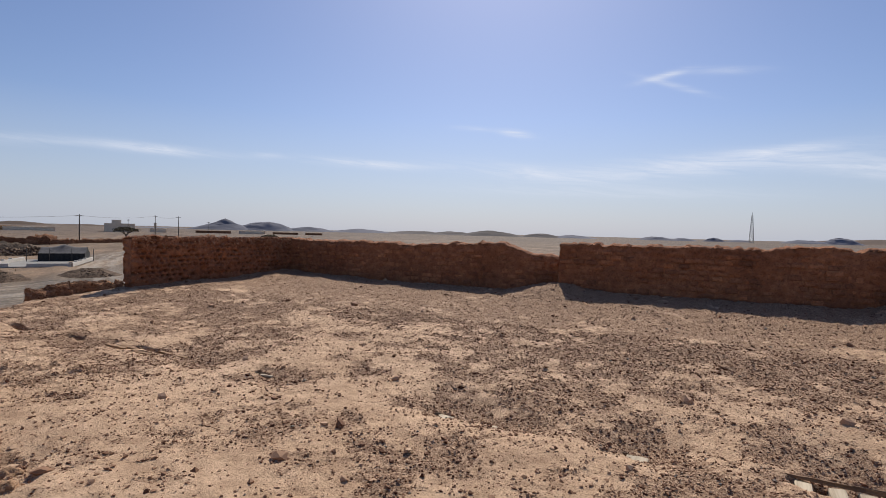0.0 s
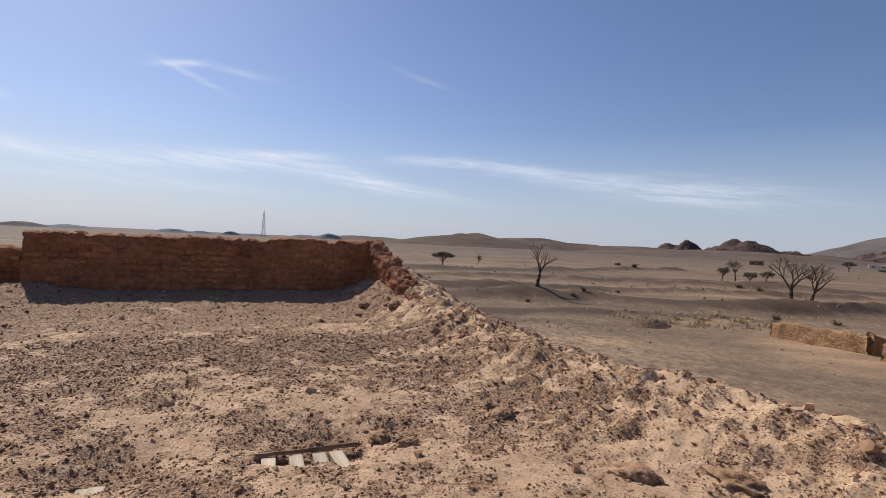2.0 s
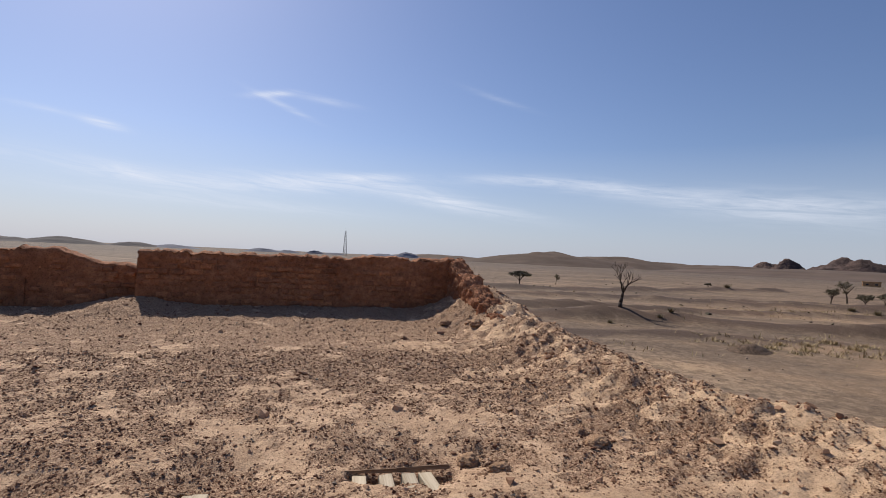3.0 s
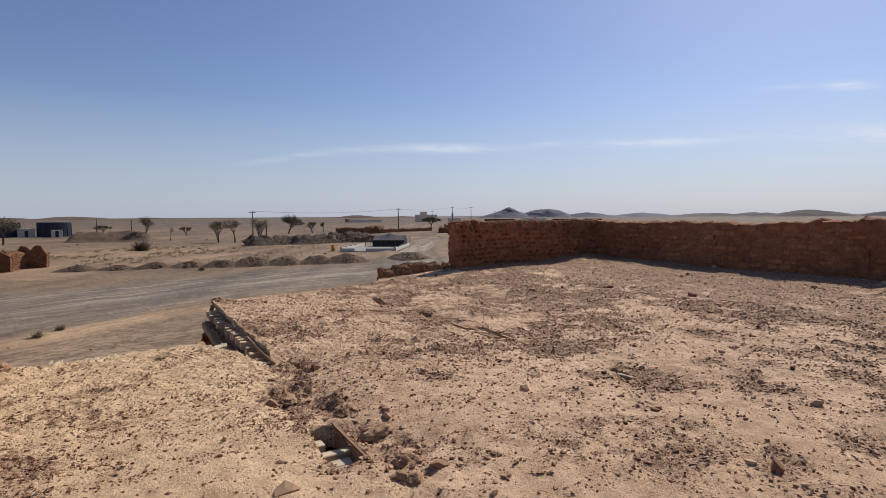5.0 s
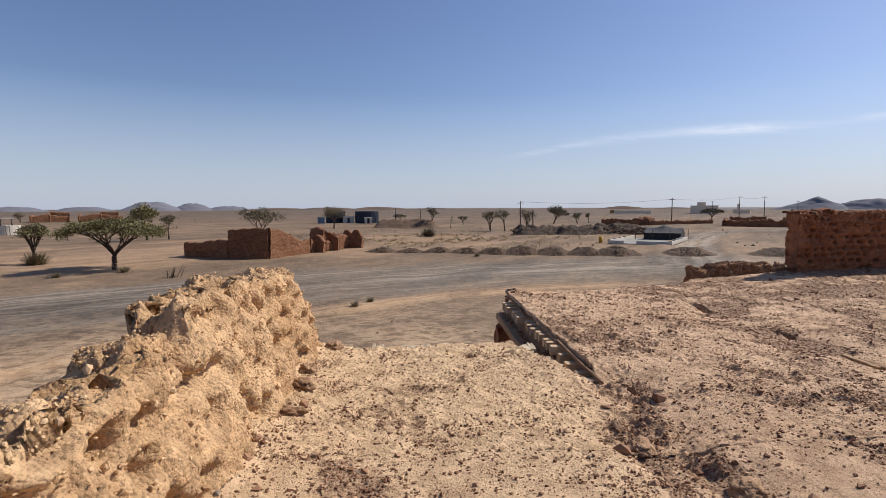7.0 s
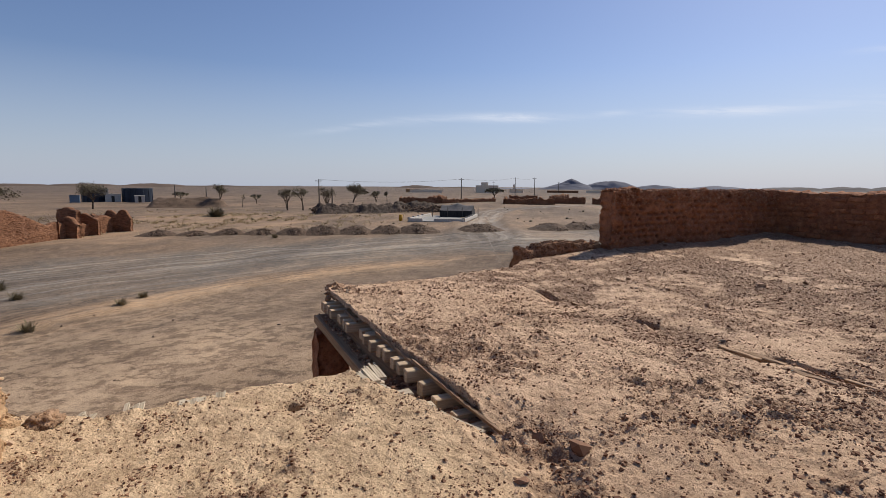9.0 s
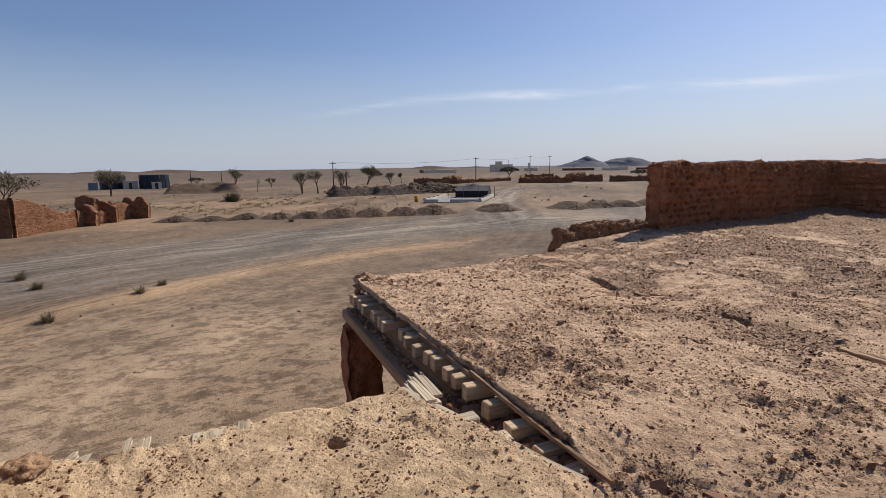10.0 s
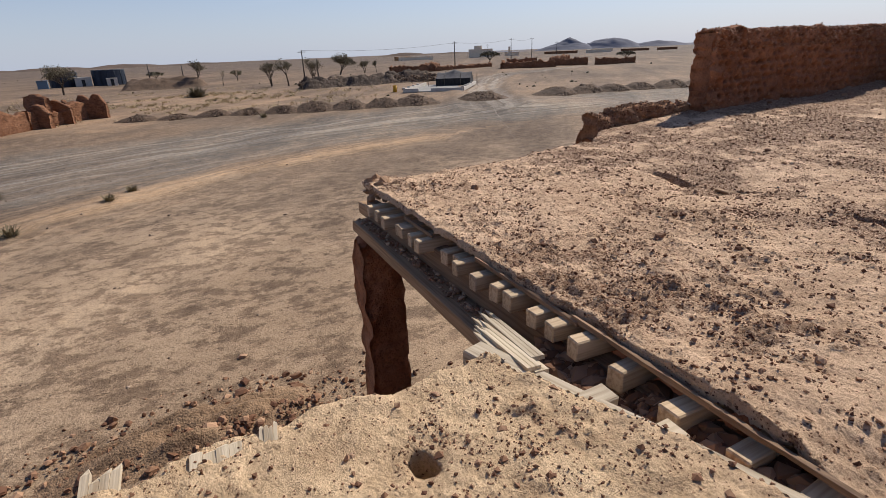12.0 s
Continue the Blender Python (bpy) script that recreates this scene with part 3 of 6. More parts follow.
def ground_z(x, y):
    x, y = np.asarray(x, float), np.asarray(y, float)
    r = np.hypot(x + 5, y - 5)
    z = GROUND + noise2(x, y, 0.12, 3, 3) * 0.10 * smooth(r, 14, 40) + noise2(x, y, 0.02, 3, 5) * 0.35 * smooth(r, 50, 160)
    z = z + noise2(x, y, 0.9, 3, 8) * 0.03
    z = z + noise2(x, y, 0.0035, 3, 11) * 0.9 * smooth(r, 250, 900)
    for pts, width, high in BANKS:
        z = z + high * np.exp(-(line_distance(x, y, pts) / width) ** 2) * (0.7 + 0.5 * noise2(x, y, 0.1, 2, 2))
    z = z + 0.22 * np.exp(-((line_distance(x, y, SIDE) - 3.6) / 0.9) ** 2)
    z = z + 0.10 * np.exp(-(line_distance(x, y, SAND) / 1.4) ** 2)
    return z


def build_ground():
    nr = 330
    r = np.concatenate([[0.5], 2.0 * (2300.0) ** (np.linspace(0, 1, nr - 1) ** 1.02)])
    a = np.radians(np.concatenate([np.linspace(15, 225, 660, endpoint=False), np.linspace(225, 375, 100, endpoint=False)]))
    na = len(a)
    R, A = np.meshgrid(r, a, indexing="ij")
    x, y = -5 + R * np.cos(A), 5 + R * np.sin(A)
    z = ground_z(x, y)
    i, j = np.meshgrid(np.arange(nr - 1), np.arange(na), indexing="ij")
    j2 = (j + 1) % na
    faces = np.stack([i * na + j, (i + 1) * na + j, (i + 1) * na + j2, i * na + j2], 2).reshape(-1, 4)
    wob = noise2(x, y, 0.25, 3, 21)
    d_road, d_side = line_distance(x, y, ROAD), line_distance(x, y, SIDE)
    road = np.maximum(smooth(d_road + wob * 2.5, 10, 5), 0.6 * smooth(d_side + wob, 4, 2))
    sand = 0.85 * smooth(np.hypot((x - 38) / 1.7, y - 20) + wob * 2, 8, 3)
    sand = np.maximum(sand, 0.6 * smooth(np.hypot((x - 38) / 2.2, y - 31.5) + wob * 1.5, 3.0, 1.0))
    sand = np.maximum(sand, 0.7 * smooth(np.hypot((x + 68) / 1.6, y + 8) + wob * 3, 9, 3))
    sand = np.maximum(sand, 0.68 * smooth(np.hypot((x + 90) / 26, (y - 4) / 20) + wob * 0.3, 1.0, 0.4))
    sand = np.maximum(sand, 0.62 * smooth(np.hypot((x + 66) / 30, (y + 36) / 24) + wob * 0.35, 1.0, 0.55))
    near = np.maximum(np.maximum(-14 - x, x - 6), np.maximum(-3.5 - y, y - 15))
    sand = np.maximum(sand, 0.45 * smooth(near + wob * 4, 16, 0))
    fleck = smooth(near + wob * 5, 20, 3)
    sand = np.maximum(sand, 0.25 * smooth(noise2(x, y, 0.03, 3, 33), 0.2, 0.6) * smooth(np.hypot(x, y), 260, 90))
    # painted shade: a dark strip along each bank's south slope, away from the sun
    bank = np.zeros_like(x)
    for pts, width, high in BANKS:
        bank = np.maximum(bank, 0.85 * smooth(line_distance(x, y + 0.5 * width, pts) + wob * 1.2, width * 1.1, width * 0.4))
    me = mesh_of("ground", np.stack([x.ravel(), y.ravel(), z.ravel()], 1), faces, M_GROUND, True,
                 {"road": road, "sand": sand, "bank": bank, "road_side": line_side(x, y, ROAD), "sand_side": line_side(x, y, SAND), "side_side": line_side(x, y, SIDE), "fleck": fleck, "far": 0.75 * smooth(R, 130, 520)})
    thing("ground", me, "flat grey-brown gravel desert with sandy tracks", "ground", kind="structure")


build_ground()


def hill(name, az, dist, width, elev, mat, label, seed, sharp=1.0, squash=0.5):
    """A far hill seen at azimuth az, dist metres off, width degrees across, rising elev degrees above the eye's level."""
    cx, cy = dist * math.cos(radians(az)), dist * math.sin(radians(az))
    half, high = dist * math.tan(radians(width / 2)), dist * math.tan(radians(elev)) + 5.5
    n = 40
    u = np.linspace(-1, 1, n)
    U, V = np.meshgrid(u, u, indexing="ij")
    rr = np.hypot(U, V)
    body = np.clip(1 - rr * rr, 0, 1) ** (1.5 if sharp >= 1 else 1.2) if sharp < 2 else np.clip(1 - rr, 0, 1) ** 1.1
    rug = noise2(U * 2.0 + seed, V * 2.0, 1.6, 5, seed, 0.55)
    h = high * body * (1 + (0.12 if sharp >= 1 else 0.30) * rug) + high * (0.03 if sharp >= 1 else 0.12) * rug * (body > 0.03)
    h = h - high * 0.08 * (rr > 0.98)
    t = radians(az)
    x = cx + (-math.sin(t)) * U * half + math.cos(t) * V * half * squash
    y = cy + math.cos(t) * U * half + math.sin(t) * V * half * squash
    me = mesh_of(name, np.stack([x.ravel(), y.ravel(), (GROUND - 1 + h).ravel()], 1), grid_faces(n, n), mat)
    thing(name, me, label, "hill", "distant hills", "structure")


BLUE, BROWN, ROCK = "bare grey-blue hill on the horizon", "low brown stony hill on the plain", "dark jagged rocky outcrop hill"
# hills of type 0 carry distance haze in their colour
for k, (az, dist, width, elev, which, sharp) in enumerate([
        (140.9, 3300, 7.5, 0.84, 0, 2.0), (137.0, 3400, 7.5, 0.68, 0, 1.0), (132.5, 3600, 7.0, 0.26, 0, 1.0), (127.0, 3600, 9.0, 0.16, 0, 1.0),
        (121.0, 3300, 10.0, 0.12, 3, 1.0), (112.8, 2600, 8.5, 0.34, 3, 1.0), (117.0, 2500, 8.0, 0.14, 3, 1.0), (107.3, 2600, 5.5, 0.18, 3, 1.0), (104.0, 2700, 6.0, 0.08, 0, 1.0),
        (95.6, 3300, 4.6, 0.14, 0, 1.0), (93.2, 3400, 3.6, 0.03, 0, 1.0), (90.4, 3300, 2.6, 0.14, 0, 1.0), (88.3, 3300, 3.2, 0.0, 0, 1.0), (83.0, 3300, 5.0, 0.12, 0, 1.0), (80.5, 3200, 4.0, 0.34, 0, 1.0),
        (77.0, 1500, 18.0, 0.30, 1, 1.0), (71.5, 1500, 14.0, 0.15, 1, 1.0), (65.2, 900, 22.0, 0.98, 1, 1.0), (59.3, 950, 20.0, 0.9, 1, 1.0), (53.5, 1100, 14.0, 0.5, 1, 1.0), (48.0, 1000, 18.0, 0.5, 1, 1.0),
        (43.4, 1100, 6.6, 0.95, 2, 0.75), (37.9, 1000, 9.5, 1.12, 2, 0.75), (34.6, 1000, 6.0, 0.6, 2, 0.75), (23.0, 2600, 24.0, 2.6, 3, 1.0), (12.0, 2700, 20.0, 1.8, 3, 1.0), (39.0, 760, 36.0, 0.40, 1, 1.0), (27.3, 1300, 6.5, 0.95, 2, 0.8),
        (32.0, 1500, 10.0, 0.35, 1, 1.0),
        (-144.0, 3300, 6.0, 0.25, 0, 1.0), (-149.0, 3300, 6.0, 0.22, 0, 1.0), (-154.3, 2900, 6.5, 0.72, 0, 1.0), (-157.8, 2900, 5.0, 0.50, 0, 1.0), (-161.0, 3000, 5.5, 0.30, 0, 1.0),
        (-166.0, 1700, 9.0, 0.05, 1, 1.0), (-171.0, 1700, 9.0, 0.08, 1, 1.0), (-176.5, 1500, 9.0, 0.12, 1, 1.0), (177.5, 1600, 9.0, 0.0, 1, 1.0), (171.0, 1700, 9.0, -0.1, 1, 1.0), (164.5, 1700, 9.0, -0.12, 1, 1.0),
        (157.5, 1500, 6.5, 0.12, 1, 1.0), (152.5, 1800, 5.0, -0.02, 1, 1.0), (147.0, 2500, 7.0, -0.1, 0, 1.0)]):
    hill("hill", az, min(dist, 1150 + 6 * k) if which in (0, 3) and not 10 < az < 30 else dist, width, elev, (M_HILL_HAZY, M_HILL_BROWN, M_HILL_ROCK, M_HILL_GREY)[which], (BLUE, BROWN, ROCK, BLUE)[which], 40 + k, sharp)

# ---- the mud roof ----
EDGE_W = [(-11.12, 1.5), (-11.15, 3.0), (-11.35, 4.6), (-11.85, 5.3), (-12.1, 7.0), (-12.0, 12.6)]


def ridge_x(y):
    return 3.75 + 0.95 * smooth(y, 6.5, 2.0)


# openings worn through the mud: x0, x1, y0, y1
HOLES = [(-4.78, -4.18, 1.29, 1.45), (0.50, 1.24, 4.20, 4.38), (-2.30, -2.05, 4.22, 4.30), (-1.78, -1.62, 4.20, 4.28), (-0.56, -0.36, 4.18, 4.30),
         (1.56, 1.72, 4.38, 4.46), (2.60, 2.72, 4.74, 4.82), (-9.75, -9.35, 4.00, 4.07), (-9.15, -8.75, 4.08, 4.15), (-8.0, -7.75, 3.98, 4.04),
         (-7.05, -6.70, 3.92, 4.02), (-6.45, -6.15, 3.92, 4.00), (-6.7, -6.05, 4.08, 4.15), (-4.62, -4.3, 4.18, 4.24)]
PITS = [(-2.15, 4.45, 0.55, 0.10), (-1.5, 4.4, 0.5, 0.09), (-0.4, 4.5, 0.55, 0.11), (0.95, 4.5, 0.6, 0.10), (1.6, 4.55, 0.35, 0.06), (-4.3, 1.55, 0.7, 0.08),
        (-5.9, 1.5, 0.6, 0.09), (-5.2, 1.45, 0.4, 0.08), (-4.2, 4.3, 0.6, 0.05), (-9.2, 4.1, 0.5, 0.06), (-6.5, 1.6, 0.4, 0.06), (-5.4, 4.2, 0.5, 0.05), (-7.5, 4.05, 0.5, 0.05), (-7.41, 0.47, 0.12, 0.03)]
BURROWS = [(-7.41, 0.475, 0.042), (-7.82, 0.64, 0.022)]
GRAVEL = [(-8.35, 2.2, 0.42, 0.5), (-8.0, 1.82, 0.32, 0.5), (-9.6, 2.35, 0.45, 0.4), (-10.4, 3.9, 0.6, 0.5), (-8.6, 2.95, 0.35, 0.35), (-7.2, 2.05, 0.20, 0.5), (-7.39, 0.36, 0.09, 0.6), (-6.3, 2.6, 0.5, 0.3), (-6.9, 1.7, 0.3, 0.4), (-10.3, 2.2, 0.4, 0.3)]


def gravel_at(x, y):
    g = 0.41 + 0.24 * noise2(x, y, 0.6, 3, 61, 0.6) + 0.46 * noise2(x, y, 2.3, 5, 67, 0.75) + 0.11 * smooth(y, 1.8, 3.0) * smooth(x, -4.0, -2.5)
    g = g - 0.22 * smooth(y, 4.0, 3.2) * smooth(x, -2.8, -4.5) + 0.16 * smooth(y, 4.6, 6.0) + 0.13 * smooth(y, 3.7, 4.3) * smooth(x, -4.8, -5.8)
    for px, py, pr, much in GRAVEL:
        g = g + 0.7 * much * np.exp(-((x - px) ** 2 + (y - py) ** 2) / (pr * pr))
    for px, py, pr, _ in PITS:
        g = g + 0.60 * smooth(np.hypot(x - px, (y - py) * 1.15) + 0.10 * noise2(x, y, 4.0, 3, 65), pr * 0.80, pr * 0.35)
    g = g + 0.25 * smooth(y, 5, 10) * smooth(x, 3, 0) + 0.30 * smooth(y, 9.2, 10.4) * smooth(x, 3.3, 2.8)
    g = g - 0.05 * np.exp(-((x - ridge_x(y)) / 1.0) ** 2) * smooth(y, 9.5, 8.5)
    g = g - 0.25 * smooth(y, 1.6, 0.8) * smooth(x, -9, -7) + 0.55 * np.exp(-(((x + 4.8) / 1.3) ** 2 + ((y + 0.3) / 0.5) ** 2))
    return np.clip(g, 0, 1)


def roof_z(x, y, fine=True):
    x, y = np.asarray(x, float), np.asarray(y, float)
    z = -0.10 + 0.13 * smooth(y, 4.5, 9.0) + 0.07 * smooth(x, -8, -12) * smooth(y, 3, 6)
    z = z + (0.12 + 0.14 * smooth(x, -4.2, -2.6)) * smooth(y, 9.3, 11.7) + 0.06 * smooth(x, -10.9, -11.8) * smooth(y, 6, 7.5)
    z = z + 0.16 * smooth(np.abs(x + 3.4), 1.3, 0.1) * smooth(y, 10.3, 11.6)
    rx = ridge_x(y)
    z = z + 0.34 * np.exp(-((x - rx) / 0.75) ** 2) * smooth(y, 0.5, 2.5) + 0.14 * smooth(x, 2.0, 3.2) * smooth(y, 7.5, 10.5)
    z = z + 0.12 * smooth(y, -0.75, -1.35)
    for px, py, pr, deep in PITS:
        z = z - 1.4 * deep * np.exp(-((x - px) ** 2 + (y - py) ** 2) / (pr * pr * 0.55))
    z = z + noise2(x, y, 0.5, 3, 71) * 0.035
    if fine:
        rough = 0.38 + 2.3 * np.exp(-((x - rx) / 1.1) ** 2) + 1.0 * np.exp(-((y - 1.5) / 0.25) ** 2) * smooth(x, -6.9, -6.5) * smooth(x, -3.2, -3.8)
        rough = rough + 0.8 * smooth(y, -0.6, -1.2)
        z = z + noise2(x, y, 3.0, 4, 73, 0.6) * 0.026 * rough + noise2(x, y, 12.0, 2, 79) * 0.017 * (0.5 + gravel_at(x, y)) * np.minimum(rough + 0.5, 1.6)
    return z


def trench(x):
    """The torn edge of the walkway's mud beside the open joists."""
    return 0.99 + 0.35 * (x + 7.75)


def roof_mask(x, y):
    jag = noise2(x, y, 3.5, 3, 83) * 0.05
    west = np.interp(y, [p[1] for p in EDGE_W], [p[0] for p in EDGE_W])
    main = (y + jag * 0.7 * smooth(x, -10.5, -9.5) > 1.495) & (x + jag * 1.5 > west) & (x < ridge_x(y) + 0.55 + jag) & (y < 12.6)
    walkway = (x + jag * 1.6 > -7.78) & (y > -1.95) & (y <= 1.56 + 0.1) & (x < 5.1)
    gap = (x < -6.62 + jag) & (y + jag * 0.6 > trench(x)) & (y + jag * 0.3 < 1.495)
    ok = main | (walkway & ~gap)
    for x0, x1, y0, y1 in HOLES:
        ok &= ~((x + jag > x0) & (x + jag < x1) & (y + jag * 0.5 > y0) & (y + jag * 0.2 < y1))
    for bx, by, br in BURROWS:
        ok &= np.hypot((x - bx) * 0.8 + jag * 0.5, (y - by) * 1.15 + jag * 0.3) + 0.035 * noise2(x, y, 13.0, 2, 87) > br
    return ok


NEAR = (-11.3, -5.4, -1.02, 3.3)


def crumb_relief(x, y):
    """Crumbs and grit standing out of the mud, for the stretch beside the bared joists."""
    g = 0.35 + gravel_at(x, y)
    return (0.017 * smooth(noise2(x, y, 22.0, 2, 91), 0.22, 0.6) + 0.010 * smooth(noise2(x, y, 42.0, 2, 93), 0.15, 0.55)) * g + 0.004 * noise2(x, y, 70.0, 1, 95)


def top_z(x, y):
    """The mud's surface with its crumbs."""
    x0, x1, y0, y1 = NEAR
    inside = (x > x0 + 0.05) & (x < x1 - 0.05) & (y > y0 + 0.05) & (y < y1 - 0.05)
    return roof_z(x, y) + np.where(inside, crumb_relief(x, y), 0)


def build_roof(name, step, near):
    x0, x1, y0, y1 = NEAR
    if near:
        xs, ys = np.arange(x0, x1 + step, step), np.arange(y0, y1 + step, step)
    else:
        xs, ys = np.arange(-12.6, 5.3, step), np.arange(-1.95, 12.65, step)
    X, Y = np.meshgrid(xs, ys, indexing="ij")
    keep = roof_mask(X, Y)
    Z = roof_z(X, Y)
    if near:
        Z = Z + crumb_relief(X, Y)
    else:
        keep &= ~((X > x0 + 0.05) & (X < x1 - 0.05) & (Y > y0 + 0.05) & (Y < y1 - 0.05))
    f = grid_faces(len(xs), len(ys))
    f = f[keep.ravel()[f].all(1)]
    pts = np.stack([X.ravel(), Y.ravel(), Z.ravel()], 1)
    # thickness: the open edges go down
    e = np.concatenate([f[:, [k, (k + 1) % 4]] for k in range(4)])
    key = np.sort(e, 1)
    key = key[:, 0].astype(np.int64) * len(pts) + key[:, 1]
    _, first, count = np.unique(key, return_index=True, return_counts=True)
    rim = e[first[count == 1]]
    used = np.unique(rim)
    for _ in range(8 if near else 4):
        total, count = np.zeros((len(pts), 2)), np.zeros(len(pts))
        for a, b in ((0, 1), (1, 0)):
            np.add.at(total, rim[:, a], pts[rim[:, b], :2])
            np.add.at(count, rim[:, a], 1)
        pts[used, :2] = 0.5 * pts[used, :2] + 0.5 * total[used] / count[used][:, None]
    low = pts[used].copy()
    thin = smooth(low[:, 1], 1.9, 1.7) * smooth(low[:, 0], -6.2, -6.6) * smooth(low[:, 1], 1.40, 1.46)
    low[:, 2] -= (0.17 + 0.03 * vnoise(low * 4, 5)) * (1 - 0.70 * thin)
    for bx, by, br in BURROWS:
        deep = np.hypot(low[:, 0] - bx, low[:, 1] - by) < 0.11
        low[deep, 2] -= 0.40
        low[deep, :2] += 2.2 * (low[deep, :2] - np.array([bx, by]))
    low[:, :2] += 0.02 * np.stack([vnoise(low * 6, 6), vnoise(low * 6, 7)], 1)
    where = np.zeros(len(pts), int)
    where[used] = np.arange(len(used)) + len(pts)
    skirt = np.stack([rim[:, 1], rim[:, 0], where[rim[:, 0]], where[rim[:, 1]]], 1)
    pts = np.concatenate([pts, low])
    faces = np.concatenate([f, skirt])
    # drop the points that no face uses
    live = np.unique(faces)
    new_index = np.zeros(len(pts), int)
    new_index[live] = np.arange(len(live))
    pts, faces = pts[live], new_index[faces]
    gravel = gravel_at(pts[:, 0], pts[:, 1])
    yellow = smooth(pts[:, 1], 1.7, 0.9) * (0.55 + 0.45 * smooth(pts[:, 0], -4.0, -6.5))
    yellow = np.maximum(yellow, 0.35 * np.exp(-((pts[:, 0] - ridge_x(pts[:, 1])) / 1.3) ** 2))
    me = mesh_of(name, pts, faces, M_ROOF, True, {"gravel": gravel, "yellow": yellow})
    thing(name, me, "flat mud roof strewn with gravel, worn through in places", "roof", kind="structure")


build_roof("roof", 0.036, False)
build_roof("roof_west", 0.0145, True)


def scatter(n, seed, x0, x1, y0, y1, weight):
    rng = np.random.default_rng(seed)
    x, y = rng.uniform(x0, x1, n), rng.uniform(y0, y1, n)
    ok = roof_mask(x, y) & (rng.uniform(0, 1, n) < weight(x, y))
    return x[ok], y[ok], rng


x, y, rng = scatter(64000, 5, -12.2, 4.9, -1.4, 12.0, lambda a, b: 0.045 + 0.80 * gravel_at(a, b) ** 1.5)
thing("pebbles", stones("pebbles", x, y, top_z(x, y), rng.lognormal(-4.72, 0.42, len(x)) * (1 - 0.22 * smooth(x, -5.0, -7.0)), M_PEBBLE, 6, simple=True), "dark gravel scattered over the mud roof", "gravel", kind="stuff")
x, y, rng = scatter(165000, 7, -11.4, 4.6, -1.2, 8.2, lambda a, b: (0.03 + 0.68 * smooth(gravel_at(a, b), 0.42, 0.74)) * (1 - 0.30 * smooth(b, 1.4, 0.9) * smooth(a, -5.5, -6.5)))
thing("fine_gravel", stones("fine_gravel", x, y, top_z(x, y), rng.lognormal(-4.95, 0.42, len(x)) * (1 - 0.2 * smooth(x, -6.0, -7.0)), M_PEBBLE, 8, simple=True), "fine dark grit lying on the mud roof", "gravel", kind="stuff")
x, y, rng = scatter(84000, 17, -11.4, 4.6, -1.2, 8.0, lambda a, b: (1 - 0.75 * smooth(b, 1.4, 0.9) * smooth(a, -5.5, -6.5)) * (0.28 + 0.45 * gravel_at(a, b) + 0.3 * np.exp(-((a - ridge_x(b)) / 0.9) ** 2)))
thing("crumbs", stones("crumbs", x, y, top_z(x, y), rng.lognormal(-4.75, 0.40, len(x)) * (1 - 0.4 * smooth(x, -6.0, -7.0)), M_CLOD, 18, simple=True), "small crumbs of dry mud over the roof", "rubble", kind="stuff")
x, y, rng = scatter(7600, 9, -12.2, 5.0, -1.4, 12.0, lambda a, b: 0.06 + 0.95 * np.exp(-((a - ridge_x(b)) / 0.9) ** 2) + 0.6 * np.exp(-((b - 1.48) / 0.28) ** 2) * (a > -6.7) * (a < -3.3) + 0.25 * (b < -0.9))
thing("clods", stones("clods", x, y, roof_z(x, y), np.minimum(rng.lognormal(-3.9, 0.5, len(x)), 0.055), M_CLOD, 10, 0.75, 0.45), "broken mud clods along the roof's crumbling edges", "rubble", kind="stuff")

# grit and crumbs on the mud beside the bared joists
x, y, rng = scatter(62000, 25, -11.2, -5.2, 1.5, 4.3, lambda a, b: 0.07 + 0.45 * smooth(noise2(a, b, 3.2, 4, 97, 0.7), 0.18, 0.6))
thing("grit", stones("grit", x, y, top_z(x, y), np.minimum(rng.lognormal(-5.2, 0.5, len(x)), 0.018), M_CRUMB_DARK, 26, 0.8, 0.4, True), "brown grit strewn over the mud roof", "gravel", kind="stuff")
x, y, rng = scatter(42000, 27, -7.8, -4.6, -1.0, 1.45, lambda a, b: 0.12 + 0.55 * smooth(noise2(a, b, 3.5, 4, 99), 0.15, 0.55))
thing("grit", stones("grit", x, y, top_z(x, y), np.minimum(rng.lognormal(-5.45, 0.5, len(x)), 0.016), M_CRUMB_DARK, 28, 0.8, 0.4, True), "brown grit strewn over the mud walkway", "gravel", kind="stuff")

# ---- walls on the roof ----
thing("wall_west", mud_wall("wall_west", (-11.74, 7.0), (-11.74, 12.3), 0.36, -0.15, lambda s: 1.22 - 0.02 * s / 5 + 0.02 * math.sin(3 * s), 0.02, 0.03, M_WALL, 3, rows=0.20, pock=0.02),
      "red mud parapet wall with rows of hollows", "wall", kind="structure")
thing("wall_north", mud_wall("wall_north", (-12.25, 12.15), (-5.15, 12.15), 0.46, -0.15, lambda s: 1.19 + 0.07 * smooth(s, 5, 7) + 0.015 * math.sin(2.2 * s), 0.035, 0.028, M_WALL, 13, rows=0.07),
      "red mud parapet wall with a ragged top, in shade", "wall", kind="structure")
thing("wall_north_dip", mud_wall("wall_north_dip", (-5.3, 12.16), (-2.95, 12.24), 0.46, -0.15, lambda s: 1.28 - 0.30 * smooth(s, 0.3, 1.9), 0.04, 0.03, M_WALL, 23),
      "set-back mud wall whose top has slumped", "wall", kind="structure")
